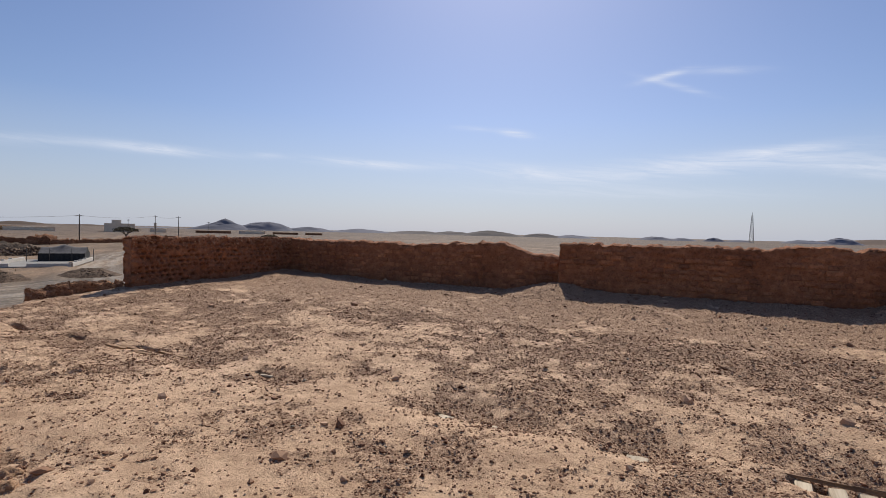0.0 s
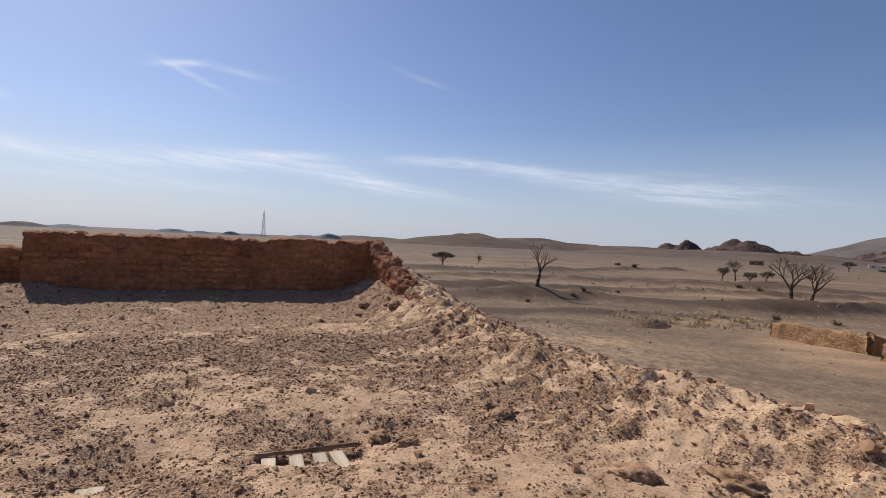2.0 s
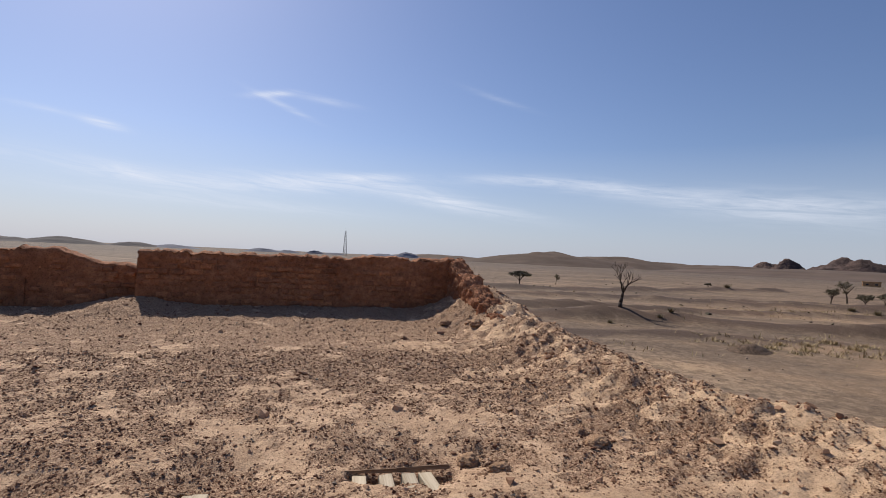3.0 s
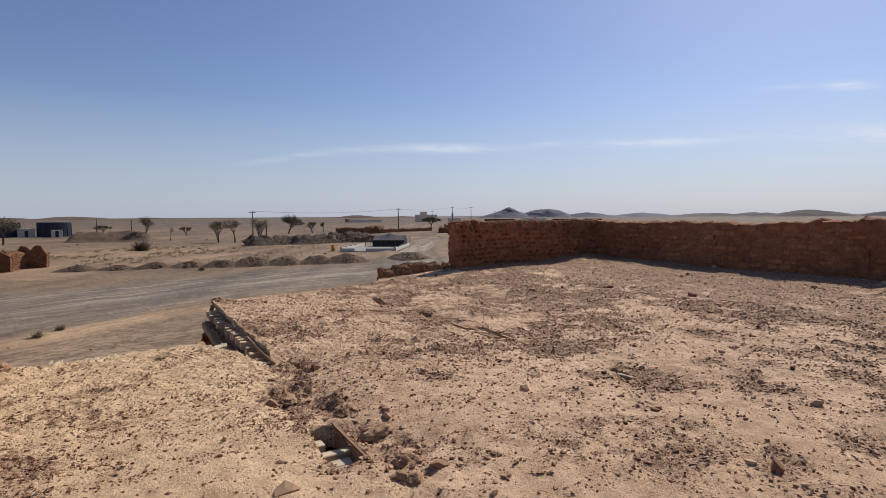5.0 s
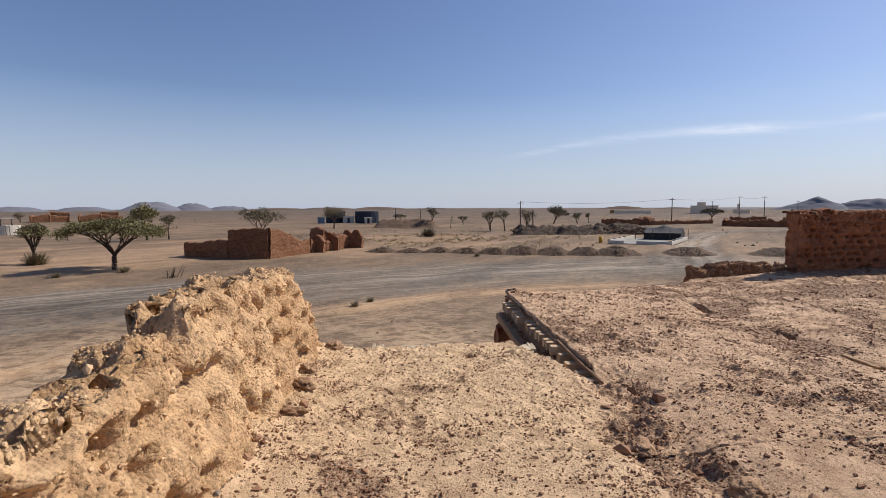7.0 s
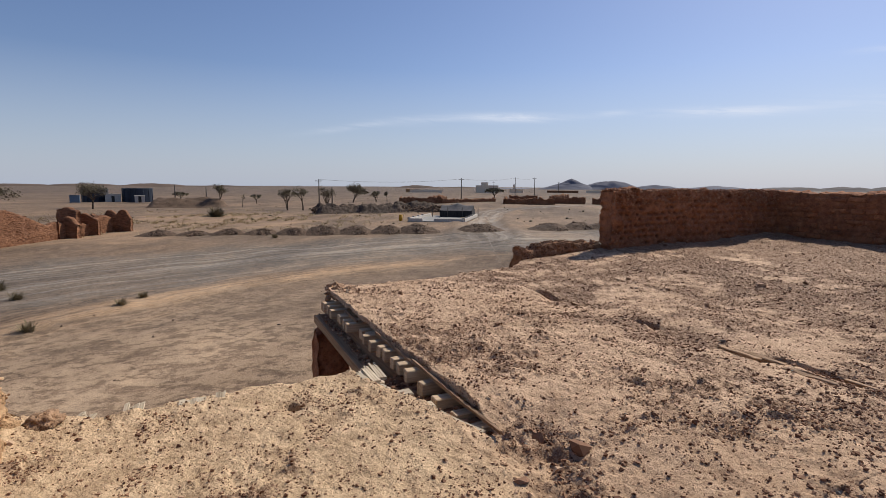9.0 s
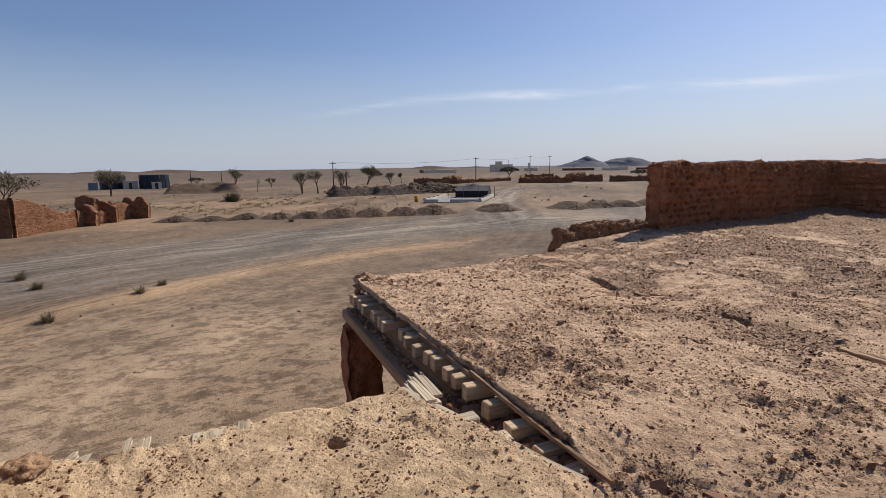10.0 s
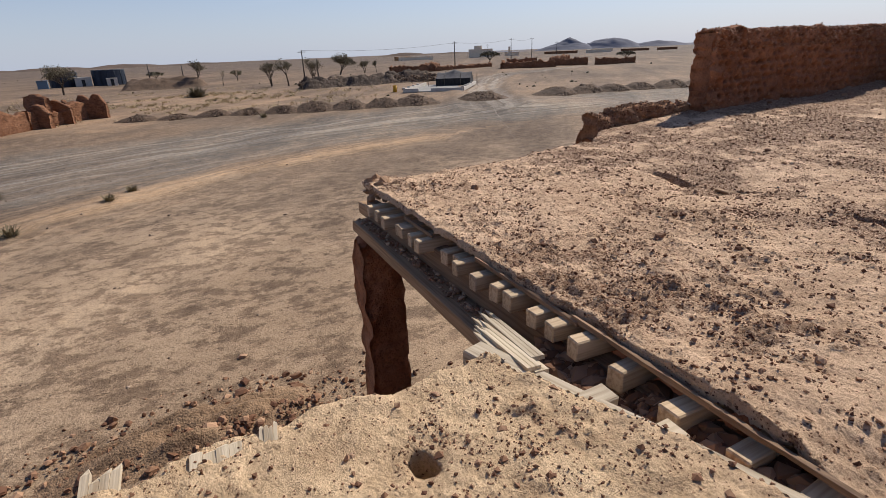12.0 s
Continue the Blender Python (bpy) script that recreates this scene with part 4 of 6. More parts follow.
thing("wall_north_east", mud_wall("wall_north_east", (-3.17, 11.85), (3.3, 11.85), 0.46, -0.15, lambda s: 1.32 + 0.07 * smooth(s, 1, 6) + 0.012 * math.sin(3 * s), 0.035, 0.026, M_WALL, 33, rows=0.07),
      "straight red mud parapet wall in shade", "wall", kind="structure")
thing("wall_east", mud_wall("wall_east", (3.18, 12.0), (3.66, 8.2), 0.46, -0.1, lambda s: 1.38 - 0.34 * smooth(s, 0.1, 1.3) - 0.74 * smooth(s, 0.7, 3.3) - 0.1 * smooth(s, 3.0, 3.8), 0.025, 0.05, M_WALL, 43, pock=0.025),
      "collapsed sunlit mud wall sloping down to rubble", "wall", kind="structure")
thing("wall_west_stub", mud_wall("wall_west_stub", (-12.1, 5.25), (-11.95, 7.0), 0.5, -0.3, lambda s: 0.16 + 0.1 * smooth(s, 0.2, 0.7) - 0.06 * smooth(s, 1.0, 1.7), 0.025, 0.035, M_STUB, 53, taper=0.45, pock=0.028),
      "low broken stump of a dusty mud wall", "wall", kind="structure")


def parapet_top(s):
    x = -7.85 + s
    return 0.25 + 0.48 * smooth(x, -7.9, -7.6) + 0.12 * smooth(x, -7.3, -5.6) - 0.17 * smooth(x, -5.20, -5.14) - 0.06 * smooth(x, -4.9, -4.3)


thing("parapet_south", mud_wall("parapet_south", (-7.85, -1.27), (-2.4, -1.27), 0.66, -0.2, parapet_top, 0.017, 0.034, M_WALL_Y, 63, lean=-0.10, rows=0.24, taper=0.5, pock=0.045, cell=(0.25, 0.18), least=0.22),
      "crumbling sunlit yellow mud parapet with deep hollows", "wall", kind="structure")
thing("parapet_south_east", mud_wall("parapet_south_east", (-2.42, -1.27), (3.5, -1.27), 0.64, -0.2, lambda s: 0.66, 0.06, 0.05, M_WALL_Y, 64, lean=-0.10, taper=0.5, pock=0.04),
      "crumbling sunlit yellow mud parapet", "wall", kind="structure")

def crust(name, wall, n, size, mat, label, seed, simple=True):
    """Grit and crumbs stuck all over a wall's faces."""
    co = np.empty(len(wall.data.vertices) * 3)
    wall.data.vertices.foreach_get("co", co)
    co = co.reshape(-1, 3)
    g = np.random.default_rng(seed)
    pick = co[g.integers(0, len(co), n)] + g.normal(0, 0.008, (n, 3))
    pick = pick[pick[:, 2] > -0.1]
    thing(name, stones(name, pick[:, 0], pick[:, 1], pick[:, 2], np.minimum(g.lognormal(size, 0.5, len(pick)), 0.02), mat, seed, 0.9, 0.4, simple), label, "rubble", kind="stuff")


crust("parapet_grit", bpy.data.objects["parapet_south"], 14000, -5.45, M_GRIT_Y, "yellow mud grit crusting the parapet", 81, False)
crust("west_wall_grit", bpy.data.objects["wall_west"], 7000, -4.8, M_GRIT_R, "red mud grit crusting the wall", 82)
crust("east_wall_grit", bpy.data.objects["wall_east"], 5500, -4.8, M_GRIT_R, "red mud grit crusting the broken wall", 83)

crust("stub_grit", bpy.data.objects["wall_west_stub"], 6000, -4.9, M_CRUMB_DARK, "brown grit crusting the broken stump", 86)
# clods bedded along the west wall's crest and shoulder
g = np.random.default_rng(84)
n = 4200
x, y = -11.74 + np.minimum(np.abs(g.normal(0, 0.13, n)), 0.2) * np.where(g.uniform(0, 1, n) < 0.75, 1, -1), g.uniform(7.0, 12.2, n)
z = np.where(np.abs(x + 11.74) > 0.15, g.uniform(0.92, 1.2, n), 1.2) + 0.012 * np.sin(3 * y)
thing("crest_clods", stones("crest_clods", x, y, z, np.minimum(g.lognormal(-4.15, 0.45, n), 0.035), M_GRIT_R, 85, 0.9, 0.45, True), "red mud clods crumbling along the wall's crest", "rubble", kind="stuff")

# outer walls of the house below the roof
for name, p0, p1, thick, seed, step, t in [
        ("house_wall_south", (-7.7, -1.75), (5.0, -1.75), 0.45, 1, 0.25, -0.2), ("house_wall_east", (4.05, -1.75), (4.05, 12.2), 0.45, 2, 0.25, -0.2),
        ("house_wall_north", (-12.2, 12.25), (4.1, 12.25), 0.45, 3, 0.25, -0.2), ("house_wall_west", (-12.1, 5.2), (-12.1, 12.2), 0.45, 4, 0.25, -0.2),
        ("house_wall_porch_back", (-11.4, 4.55), (-7.4, 4.55), 0.4, 5, 0.25, -0.35), ("house_wall_porch_side", (-7.38, -1.6), (-7.38, 4.6), 0.4, 6, 0.15, -0.8)]:
    thing(name, mud_wall(name, p0, p1, thick, GROUND - 0.1, lambda s: t, step, 0.03, M_WALL, seed), "mud wall of the house below the roof", "wall", kind="structure")
thing("wall_beam_line", mud_wall("wall_beam_line", (-7.5, 1.47), (4.0, 1.47), 0.36, GROUND - 0.1, lambda s: -0.42, 0.12, 0.03, M_WALL, 71), "mud wall carrying the beam under the roof", "wall", kind="structure")
thing("wall_beam_line_2", mud_wall("wall_beam_line_2", (-11.2, 4.25), (4.0, 4.25), 0.3, GROUND - 0.1, lambda s: -0.42, 0.2, 0.03, M_WALL, 72), "mud wall carrying the second beam", "wall", kind="structure")

# ---- bared roof timbers ----
timbers = empty("roof_timbers", "bared weathered roof joists and beams under the mud", "timbers", pose(0, 0, 0), kind="structure")


def timber_mesh(name, length, wide, high, seed, mat, bevel=0.006):
    """A squared timber along x, its ends a little out of true, with worn edges."""
    bm = box(length, wide, high, 0, 0.006, seed)
    bmesh.ops.subdivide_edges(bm, edges=[e for e in bm.edges if abs((e.verts[0].co - e.verts[1].co).x) > length * 0.5], cuts=6)
    rng = random.Random(seed)
    for v in bm.verts:
        v.co += Vector((0, rng.uniform(-0.003, 0.003), rng.uniform(-0.003, 0.003)))
    bmesh.ops.bevel(bm, geom=[e for e in bm.edges if e.calc_face_angle(0) > 0.8], offset=bevel, segments=1, affect="EDGES")
    me = bpy.data.meshes.new(name)
    bm.to_mesh(me)
    bm.free()
    me.materials.append(mat)
    return me


def board_mesh(name, length, wide, thick, teeth, seed, mat, ragged=0.28):
    """A board along x whose far end is snapped into long splinters."""
    rng = random.Random(seed)
    bm = bmesh.new()
    n = max(3, teeth)
    for k in range(n):
        y0, y1 = -wide / 2 + wide * k / n, -wide / 2 + wide * (k + 1) / n - 0.0015
        end = length * rng.uniform(1 - ragged, 1.0)
        tip = rng.uniform(y0, y1)
        lift = rng.uniform(0, thick * 0.5)
        low, high = [], []
        for x, y in ((0, y0), (end * (1 - 0.55 * ragged), y0), (end, tip), (end * (1 - 0.7 * ragged), y1), (0, y1)):
            low.append(bm.verts.new((x, y, lift * x / length)))
            high.append(bm.verts.new((x, y, thick * (0.4 if x == end else 1) + lift * x / length)))
        bm.faces.new(high)
        bm.faces.new(low[::-1])
        for i in range(5):
            bm.faces.new((low[i], low[(i + 1) % 5], high[(i + 1) % 5], high[i]))
    me = bpy.data.meshes.new(name)
    bm.to_mesh(me)
    bm.free()
    me.materials.append(mat)
    return me


JOISTS = [timber_mesh("joist", 1.5, 0.080 + 0.006 * (k % 3), 0.095, 100 + k, M_JOIST) for k in range(5)]
SHORT_JOISTS = [timber_mesh("joist", 0.5, 0.10, 0.09, 130 + k, M_SPLIT) for k in range(3)]
PALE_JOISTS = [timber_mesh("joist", 1.5, 0.095, 0.09, 120 + k, M_SPLIT) for k in range(3)]
rng = random.Random(4)
for k, x in enumerate((-10.53, -10.35, -10.17, -9.97, -9.83, -9.63, -9.46, -9.24, -9.10, -8.92, -8.70, -8.52, -8.31, -8.14, -7.94, -7.76, -7.60, -7.26, -7.03, -6.84)):
    front = 1.365 + rng.uniform(-0.018, 0.018) + (0.07 if k in (7, 8) else 0)
    top = -0.195 + 0.055 * float(smooth(x, -9.6, -8.0)) - 0.02 * (k > 15)
    part("joist", JOISTS[k % 5], None, timbers, local=pose(x + 0.04, front + 0.75, top - 0.095, 0, 0, 90 + rng.uniform(-4, 4)))
for x, y, z in ((-7.44, 1.29, -0.255), (-7.17, 1.34, -0.25), (-6.98, 1.30, -0.26)):
    part("joist", SHORT_JOISTS[int(-x * 100) % 3], None, timbers, "pale split joist end", pose(x, y - 0.25, z, 0, 0, 90 + rng.uniform(-5, 5)))
for k, (x, front) in enumerate(((-4.72, 1.36), (-4.55, 1.42), (-4.38, 1.42), (-4.22, 1.43))):
    part("joist", PALE_JOISTS[k % 3], None, timbers, "pale split joist end", pose(x, front - 0.75 + 0.06 * (k % 2), -0.315, 0, 0, 90 + rng.uniform(-4, 4)))
for k in range(4):
    part("joist", PALE_JOISTS[k % 3], None, timbers, "pale split joist end", pose(0.55 + 0.19 * k + rng.uniform(-0.02, 0.02), 4.36 - 0.75, -0.262, 0, 0, 90 + rng.uniform(-4, 4)))
for x, y in ((-2.17, 4.28), (-1.70, 4.27), (-0.46, 4.27), (-0.52, 4.26)):
    part("joist", PALE_JOISTS[0], None, timbers, "pale split joist end", pose(x, y - 0.75, -0.29, 0, 0, 90))
# plates, lintel and edge boards
part("wall_plate", timber_mesh("wall_plate", 3.95, 0.10, 0.19, 31, M_WOOD_DARK), None, timbers, "brown wall plate under the joists", pose(-8.95, 1.53, -0.44, 0, 0, 0))
part("lintel", timber_mesh("lintel", 3.75, 0.24, 0.10, 32, M_WOOD), None, timbers, "long squared lintel beam resting on the pillar", pose(-9.15, 1.43, -0.555, 0, 0, -1.0))
part("beam_stub", timber_mesh("beam_stub", 0.5, 0.13, 0.12, 33, M_WOOD), None, timbers, "sawn beam end jutting past the roof", pose(-11.0, 1.56, -0.46, 0, 0, 3))
part("beam", timber_mesh("beam", 1.45, 0.13, 0.10, 34, M_SPLIT), None, timbers, "pale weathered beam beside the torn mud", pose(-7.32, 1.18, -0.262, 0, -2.5, 14))
for k, (dx, dy, turn, length) in enumerate(((0, 0, 187, 0.72), (0.04, 0.045, 185, 0.78), (-0.05, 0.09, 184, 0.70), (0.1, -0.05, 189, 0.5), (0.02, 0.02, 186, 0.66))):
    part("splinter", board_mesh("splinter", length, 0.065, 0.02, 2, 50 + k, M_SPLIT), None, timbers, "pale splintered board end", pose(-7.72 + dx, 1.10 + dy, -0.20 + 0.005 * k, 0, 9, turn - 13))
for k, (x0, x1, y, z) in enumerate(((-9.95, -9.42, 1.475, -0.16), (-8.80, -7.85, 1.472, -0.125), (-7.9, -7.1, 1.475, -0.115), (-7.15, -6.55, 1.47, -0.115), (-4.80, -4.14, 1.462, -0.15), (0.48, 1.05, 4.39, -0.155), (0.86, 1.26, 4.395, -0.15))):
    part("edge_board", timber_mesh("edge_board", x1 - x0, 0.018, 0.026, 60 + k, M_WOOD_DARK, 0.002), None, timbers, "thin brown board along the mud's edge", pose((x0 + x1) / 2, y, z - 0.02, 0, 0, rng.uniform(-1.5, 1.5)))
for k, (x, y, length, turn) in enumerate(((-6.88, 3.98, 0.55, 8), (-6.33, 3.98, 0.6, 10), (-4.47, 4.2, 0.42, 22), (-5.95, 4.15, 0.75, 4), (-2.17, 4.27, 0.26, 4), (-9.0, 4.12, 0.45, 3), (-6.7, 4.05, 0.5, 5), (-0.45, 4.28, 0.16, 0))):
    part("slat", timber_mesh("slat", length * 0.62, 0.05, 0.025, 80 + k, M_SPLIT if k in (2, 4) else M_WOOD), None, timbers, "loose roof slat showing through the mud", pose(x, y, float(roof_z(x, y, False)) - 0.02, 0, 3, turn))
for k, (x, y, z, length, wide, turn, tilt) in enumerate(((-7.70, -0.44, -0.19, 0.30, 0.11, 172, -24), (-7.72, -0.74, -0.20, 0.30, 0.10, 150, -20), (-7.68, -0.10, -0.15, 0.20, 0.16, 176, -12), (-7.70, 0.06, -0.15, 0.20, 0.06, 170, -20),
                                                           (-7.70, 0.40, -0.16, 0.18, 0.20, 176, -8), (-7.60, 0.80, -0.2, 0.3, 0.07, 160, -8), (-7.62, 0.93, -0.22, 0.3, 0.08, 168, -6))):
    part("broken_board", board_mesh("broken_board", length * 0.62, wide, 0.02, 4, 140 + k, M_SPLIT, 0.22), None, timbers, "snapped pale board sticking out of the mud edge", pose(x, y, z, 0, 0, turn) @ pose(0, 0, 0, 0, tilt, 0))

thing("porch_pillar", mud_wall("porch_pillar", (-10.9, 1.32), (-10.9, 1.74), 0.32, GROUND - 0.1, lambda s: -0.53 - 0.25 * abs(s - 0.3), 0.05, 0.04, M_WALL, 91, pock=0.02), "worn square red mud pillar under the lintel", "pillar", kind="structure")
g = np.random.default_rng(12)
n = 900
x, y = g.uniform(-8.0, -6.6, n), g.uniform(1.28, 1.56, n)
thing("trench_rubble", stones("trench_rubble", x, y, np.full(n, -0.31) + 0.08 * smooth(x, -7.8, -6.8), g.lognormal(-3.9, 0.5, n), M_CRUMB_DARK, 13, 0.8, 0.45), "mud crumbs lying between the bared joists", "rubble", kind="stuff")
n = 500
x, y = g.uniform(-11.0, -8.0, n), g.uniform(1.38, 1.52, n)
thing("beam_rubble", stones("beam_rubble", x, y, np.full(n, -0.445), g.lognormal(-4.5, 0.4, n), M_CLOD, 14), "mud crumbs lying on the lintel beam", "rubble", kind="stuff")
# the thick crumbling lump at the roof's corner and clods beside the parapet
n = 160
x, y = g.normal(-10.85, 0.14, n), g.normal(1.66, 0.06, n)
thing("corner_lump", stones("corner_lump", x, y, -0.17 + 0.06 * g.uniform(-1, 1, n), g.lognormal(-3.3, 0.3, n), M_ROOFCLOD, 15, 0.8, 0.4), "crumbling mud lump at the roof corner", "rubble", kind="stuff")


def clod(x, y, sx, sy, sz, seed, mat=None):
    bm = bmesh.new()
    bmesh.ops.create_icosphere(bm, subdivisions=4, radius=1.0)
    p = np.array([v.co[:] for v in bm.verts])
    p *= (1 + 0.28 * fbm(p * 2.4 + seed, 4, seed, 0.7))[:, None]
    for v, q in zip(bm.verts, p):
        v.co = Vector((q[0] * sx, q[1] * sy, max(q[2], -0.35) * sz))
    for f in bm.faces:
        f.smooth = True
    me = bpy.data.meshes.new("mud_clod")
    bm.to_mesh(me)
    bm.free()
    me.materials.append(mat or M_WALL_Y)
    thing("mud_clod", me, "fallen lump of dry mud lying on the roof", "clod", "fallen clods", at=pose(x, y, float(roof_z(x, y, False)) + 0.01, 0, 0, seed * 40))


for k, (x, y, sx, sy, sz) in enumerate(((-6.55, -0.93, 0.22, 0.10, 0.07), (-6.0, -0.93, 0.22, 0.09, 0.07), (-6.9, -0.95, 0.12, 0.1, 0.08), (-5.5, 1.32, 0.2, 0.12, 0.05), (-3.7, 1.5, 0.16, 0.12, 0.08), (-3.95, 1.62, 0.14, 0.12, 0.1), (-4.5, 1.68, 0.2, 0.12, 0.09), (-4.95, 1.62, 0.15, 0.12, 0.08),
                                      (1.6, 4.2, 0.14, 0.1, 0.07), (2.6, 4.55, 0.2, 0.13, 0.08), (1.45, 4.55, 0.18, 0.13, 0.10), (2.9, 3.2, 0.25, 0.16, 0.10), (3.3, 10.1, 0.16, 0.14, 0.22), (2.6, 10.0, 0.2, 0.15, 0.1), (3.0, 9.4, 0.25, 0.2, 0.14), (3.5, 2.9, 0.3, 0.2, 0.1), (-1.75, 4.22, 0.12, 0.06, 0.05))):
    clod(x, y, sx * 0.62, sy * 0.62, sz * 0.62, k + 1, M_ROOFCLOD)
clod(-7.72, -0.86, 0.10, 0.08, 0.06, 31, M_ROOFCLOD)


# ---- trees and plants ----
def tree(name, x, y, high, wide, label, seed, style="round", leaves=900, leaf=0.16, mat=None, sink=0.1):
    rng = random.Random(seed)
    root = empty(name, label, "tree", pose(x, y, float(ground_z(x, y)) - sink))
    bm = bmesh.new()
    tips = []
    umbrella = style == "umbrella"

    deepest = 4 if style in ("umbrella", "bare") or leaves >= 2000 else 3

    def limb(a, d, length, r, level):
        steps = 3 if level < 2 else 2
        for _ in range(steps):
            b = a + d * (length / steps)
            tube(bm, a, b, r, r * 0.9, 7 if level < 2 else 4)
            a, r = b, r * 0.9
            d = (d + Vector((rng.uniform(-0.25, 0.25), rng.uniform(-0.25, 0.25), rng.uniform(-0.08, 0.14)))).normalized()
            if level > 1:
                tips.append(a)
        if level >= deepest:
            return
        kids = rng.choice((2, 3, 3)) if level else rng.choice((3, 4))
        turn = rng.uniform(0, 6.28)
        for c in range(kids):
            t = turn + 6.283 * c / kids + rng.uniform(-0.5, 0.5)
            spread = (0.72 if umbrella else 0.6) * rng.uniform(0.6, 1.2)
            out = Vector((math.cos(t), math.sin(t), 0))
            nd = (d * math.cos(spread) + out * math.sin(spread)).normalized()
            if umbrella and level > 1:
                nd.z *= 0.6
                nd.normalize()
            limb(a, nd, length * rng.uniform(0.62, 0.85), r * 0.68, level + 1)

    def stem(a, b, ra, rb, bend):
        """A limb that leaves upward and bends outward; returns its points."""
        out, last = [a], a
        for k in range(1, 7):
            t = k / 6
            c = a.lerp(b, t) + Vector((-(b - a).x, -(b - a).y, 0)) * bend * math.sin(math.pi * t) * 0.5 + Vector((rng.uniform(-1, 1), rng.uniform(-1, 1), 0)) * high * 0.008
            tube(bm, last, c, ra + (rb - ra) * (k - 1) / 6, ra + (rb - ra) * t, 6)
            out.append(c)
            last = c
        return out

    def dome(r, t):
        return Vector((r * math.cos(t), r * math.sin(t), high * (0.93 - 0.24 * (2 * r / wide) ** 2)))

    if umbrella:
        fork = Vector((rng.uniform(-0.04, 0.04) * high, rng.uniform(-0.04, 0.04) * high, high * 0.27))
        stem(Vector((0, 0, 0)), fork, high * 0.040, high * 0.032, 0)
        n = 6
        for k in range(n):
            t = 6.283 * k / n + rng.uniform(-0.3, 0.3)
            end = dome(wide * rng.uniform(0.20, 0.30), t)
            end.z *= 0.78
            pts = stem(fork, end, high * 0.020, high * 0.009, 0.25)
            for j in range(7):
                t2 = t + rng.uniform(-0.7, 0.7)
                tip = dome(min(wide * 0.48, wide * rng.uniform(0.08, 0.5)), t2)
                twig = stem(pts[rng.choice((3, 4, 5, 6))], tip, high * 0.008, high * 0.003, 0.1)
                tips.extend(twig[3:])
                for _ in range(3):
                    side = twig[4] + Vector((rng.uniform(-1, 1), rng.uniform(-1, 1), rng.uniform(0.1, 0.5))) * high * 0.10
                    tube(bm, twig[4], side, high * 0.004, high * 0.002, 4)
                    tips.append(side)
    trunks = 0 if umbrella else 1 if style in ("bare", "single") else 3
    for k in range(trunks):
        lean = Vector((rng.uniform(-0.35, 0.35), rng.uniform(-0.35, 0.35), 1.0)) if trunks > 1 else Vector((rng.uniform(-0.12, 0.12), rng.uniform(-0.12, 0.12), 1))
        limb(Vector((0, 0, 0)), lean.normalized(), high * 0.34, high * (0.05 if style == "bare" else 0.04 if trunks == 1 else 0.024), 0)
    # fit the crown to its height and width
    top = max(t.z for t in tips)
    reach = sorted(math.hypot(t.x, t.y) for t in tips)[int(len(tips) * 0.9)]
    fz, fr = high * 0.93 / top, wide * 0.46 / max(reach, 0.1)
    for v in bm.verts:
        w = min(1.0, v.co.z / (high * 0.3))
        v.co = Vector((v.co.x * (1 + (fr - 1) * w), v.co.y * (1 + (fr - 1) * w), v.co.z * fz))
    part("trunk", bm, M_BARK, root, "dark forked trunk and limbs")
    if not leaves:
        return root
    g = np.random.default_rng(seed)
    centres = np.array([(t.x * fr, t.y * fr, t.z * fz) for t in tips])
    centres = centres[centres[:, 2] > high * (0.52 if umbrella else 0.4)]
    if umbrella:
        # the canopy closes into a shallow dome with ragged gaps
        t, r = g.uniform(0, 6.283, 4000), wide * 0.48 * np.sqrt(g.uniform(0, 1, 4000))
        extra = np.stack([r * np.cos(t), r * np.sin(t), high * (0.90 - 0.22 * (2 * r / wide) ** 2 - 0.10 * g.uniform(0, 1, 4000) ** 2)], 1)
        extra = extra[vnoise(extra * (4.5 / wide), seed) > -0.25]
        centres = np.concatenate([centres[centres[:, 2] > high * 0.6], extra])
    pick = centres[g.integers(0, len(centres), leaves)]
    blob = high * 0.030 if umbrella else high * 0.036
    c = pick + g.normal(0, 1, (leaves, 3)) * np.array([blob * 1.5, blob * 1.5, blob * (0.7 if umbrella else 1.0)])
    a, b = g.normal(0, 1, (leaves, 3)), g.normal(0, 1, (leaves, 3))
    a /= np.linalg.norm(a, axis=1)[:, None]
    b -= a * (a * b).sum(1)[:, None]
    b /= np.linalg.norm(b, axis=1)[:, None]
    s = leaf * (1.0 if umbrella else 0.7) * g.uniform(0.5, 1.2, (leaves, 1))
    v = np.stack([c - a * s, c - b * s * 0.5, c + a * s, c + b * s * 0.5], 1).reshape(-1, 3)
    part("crown", mesh_of("crown", v, np.arange(leaves * 4).reshape(-1, 4), mat or M_LEAF_GREY, False), None, root, "thin airy crown of small leaves")
    return root


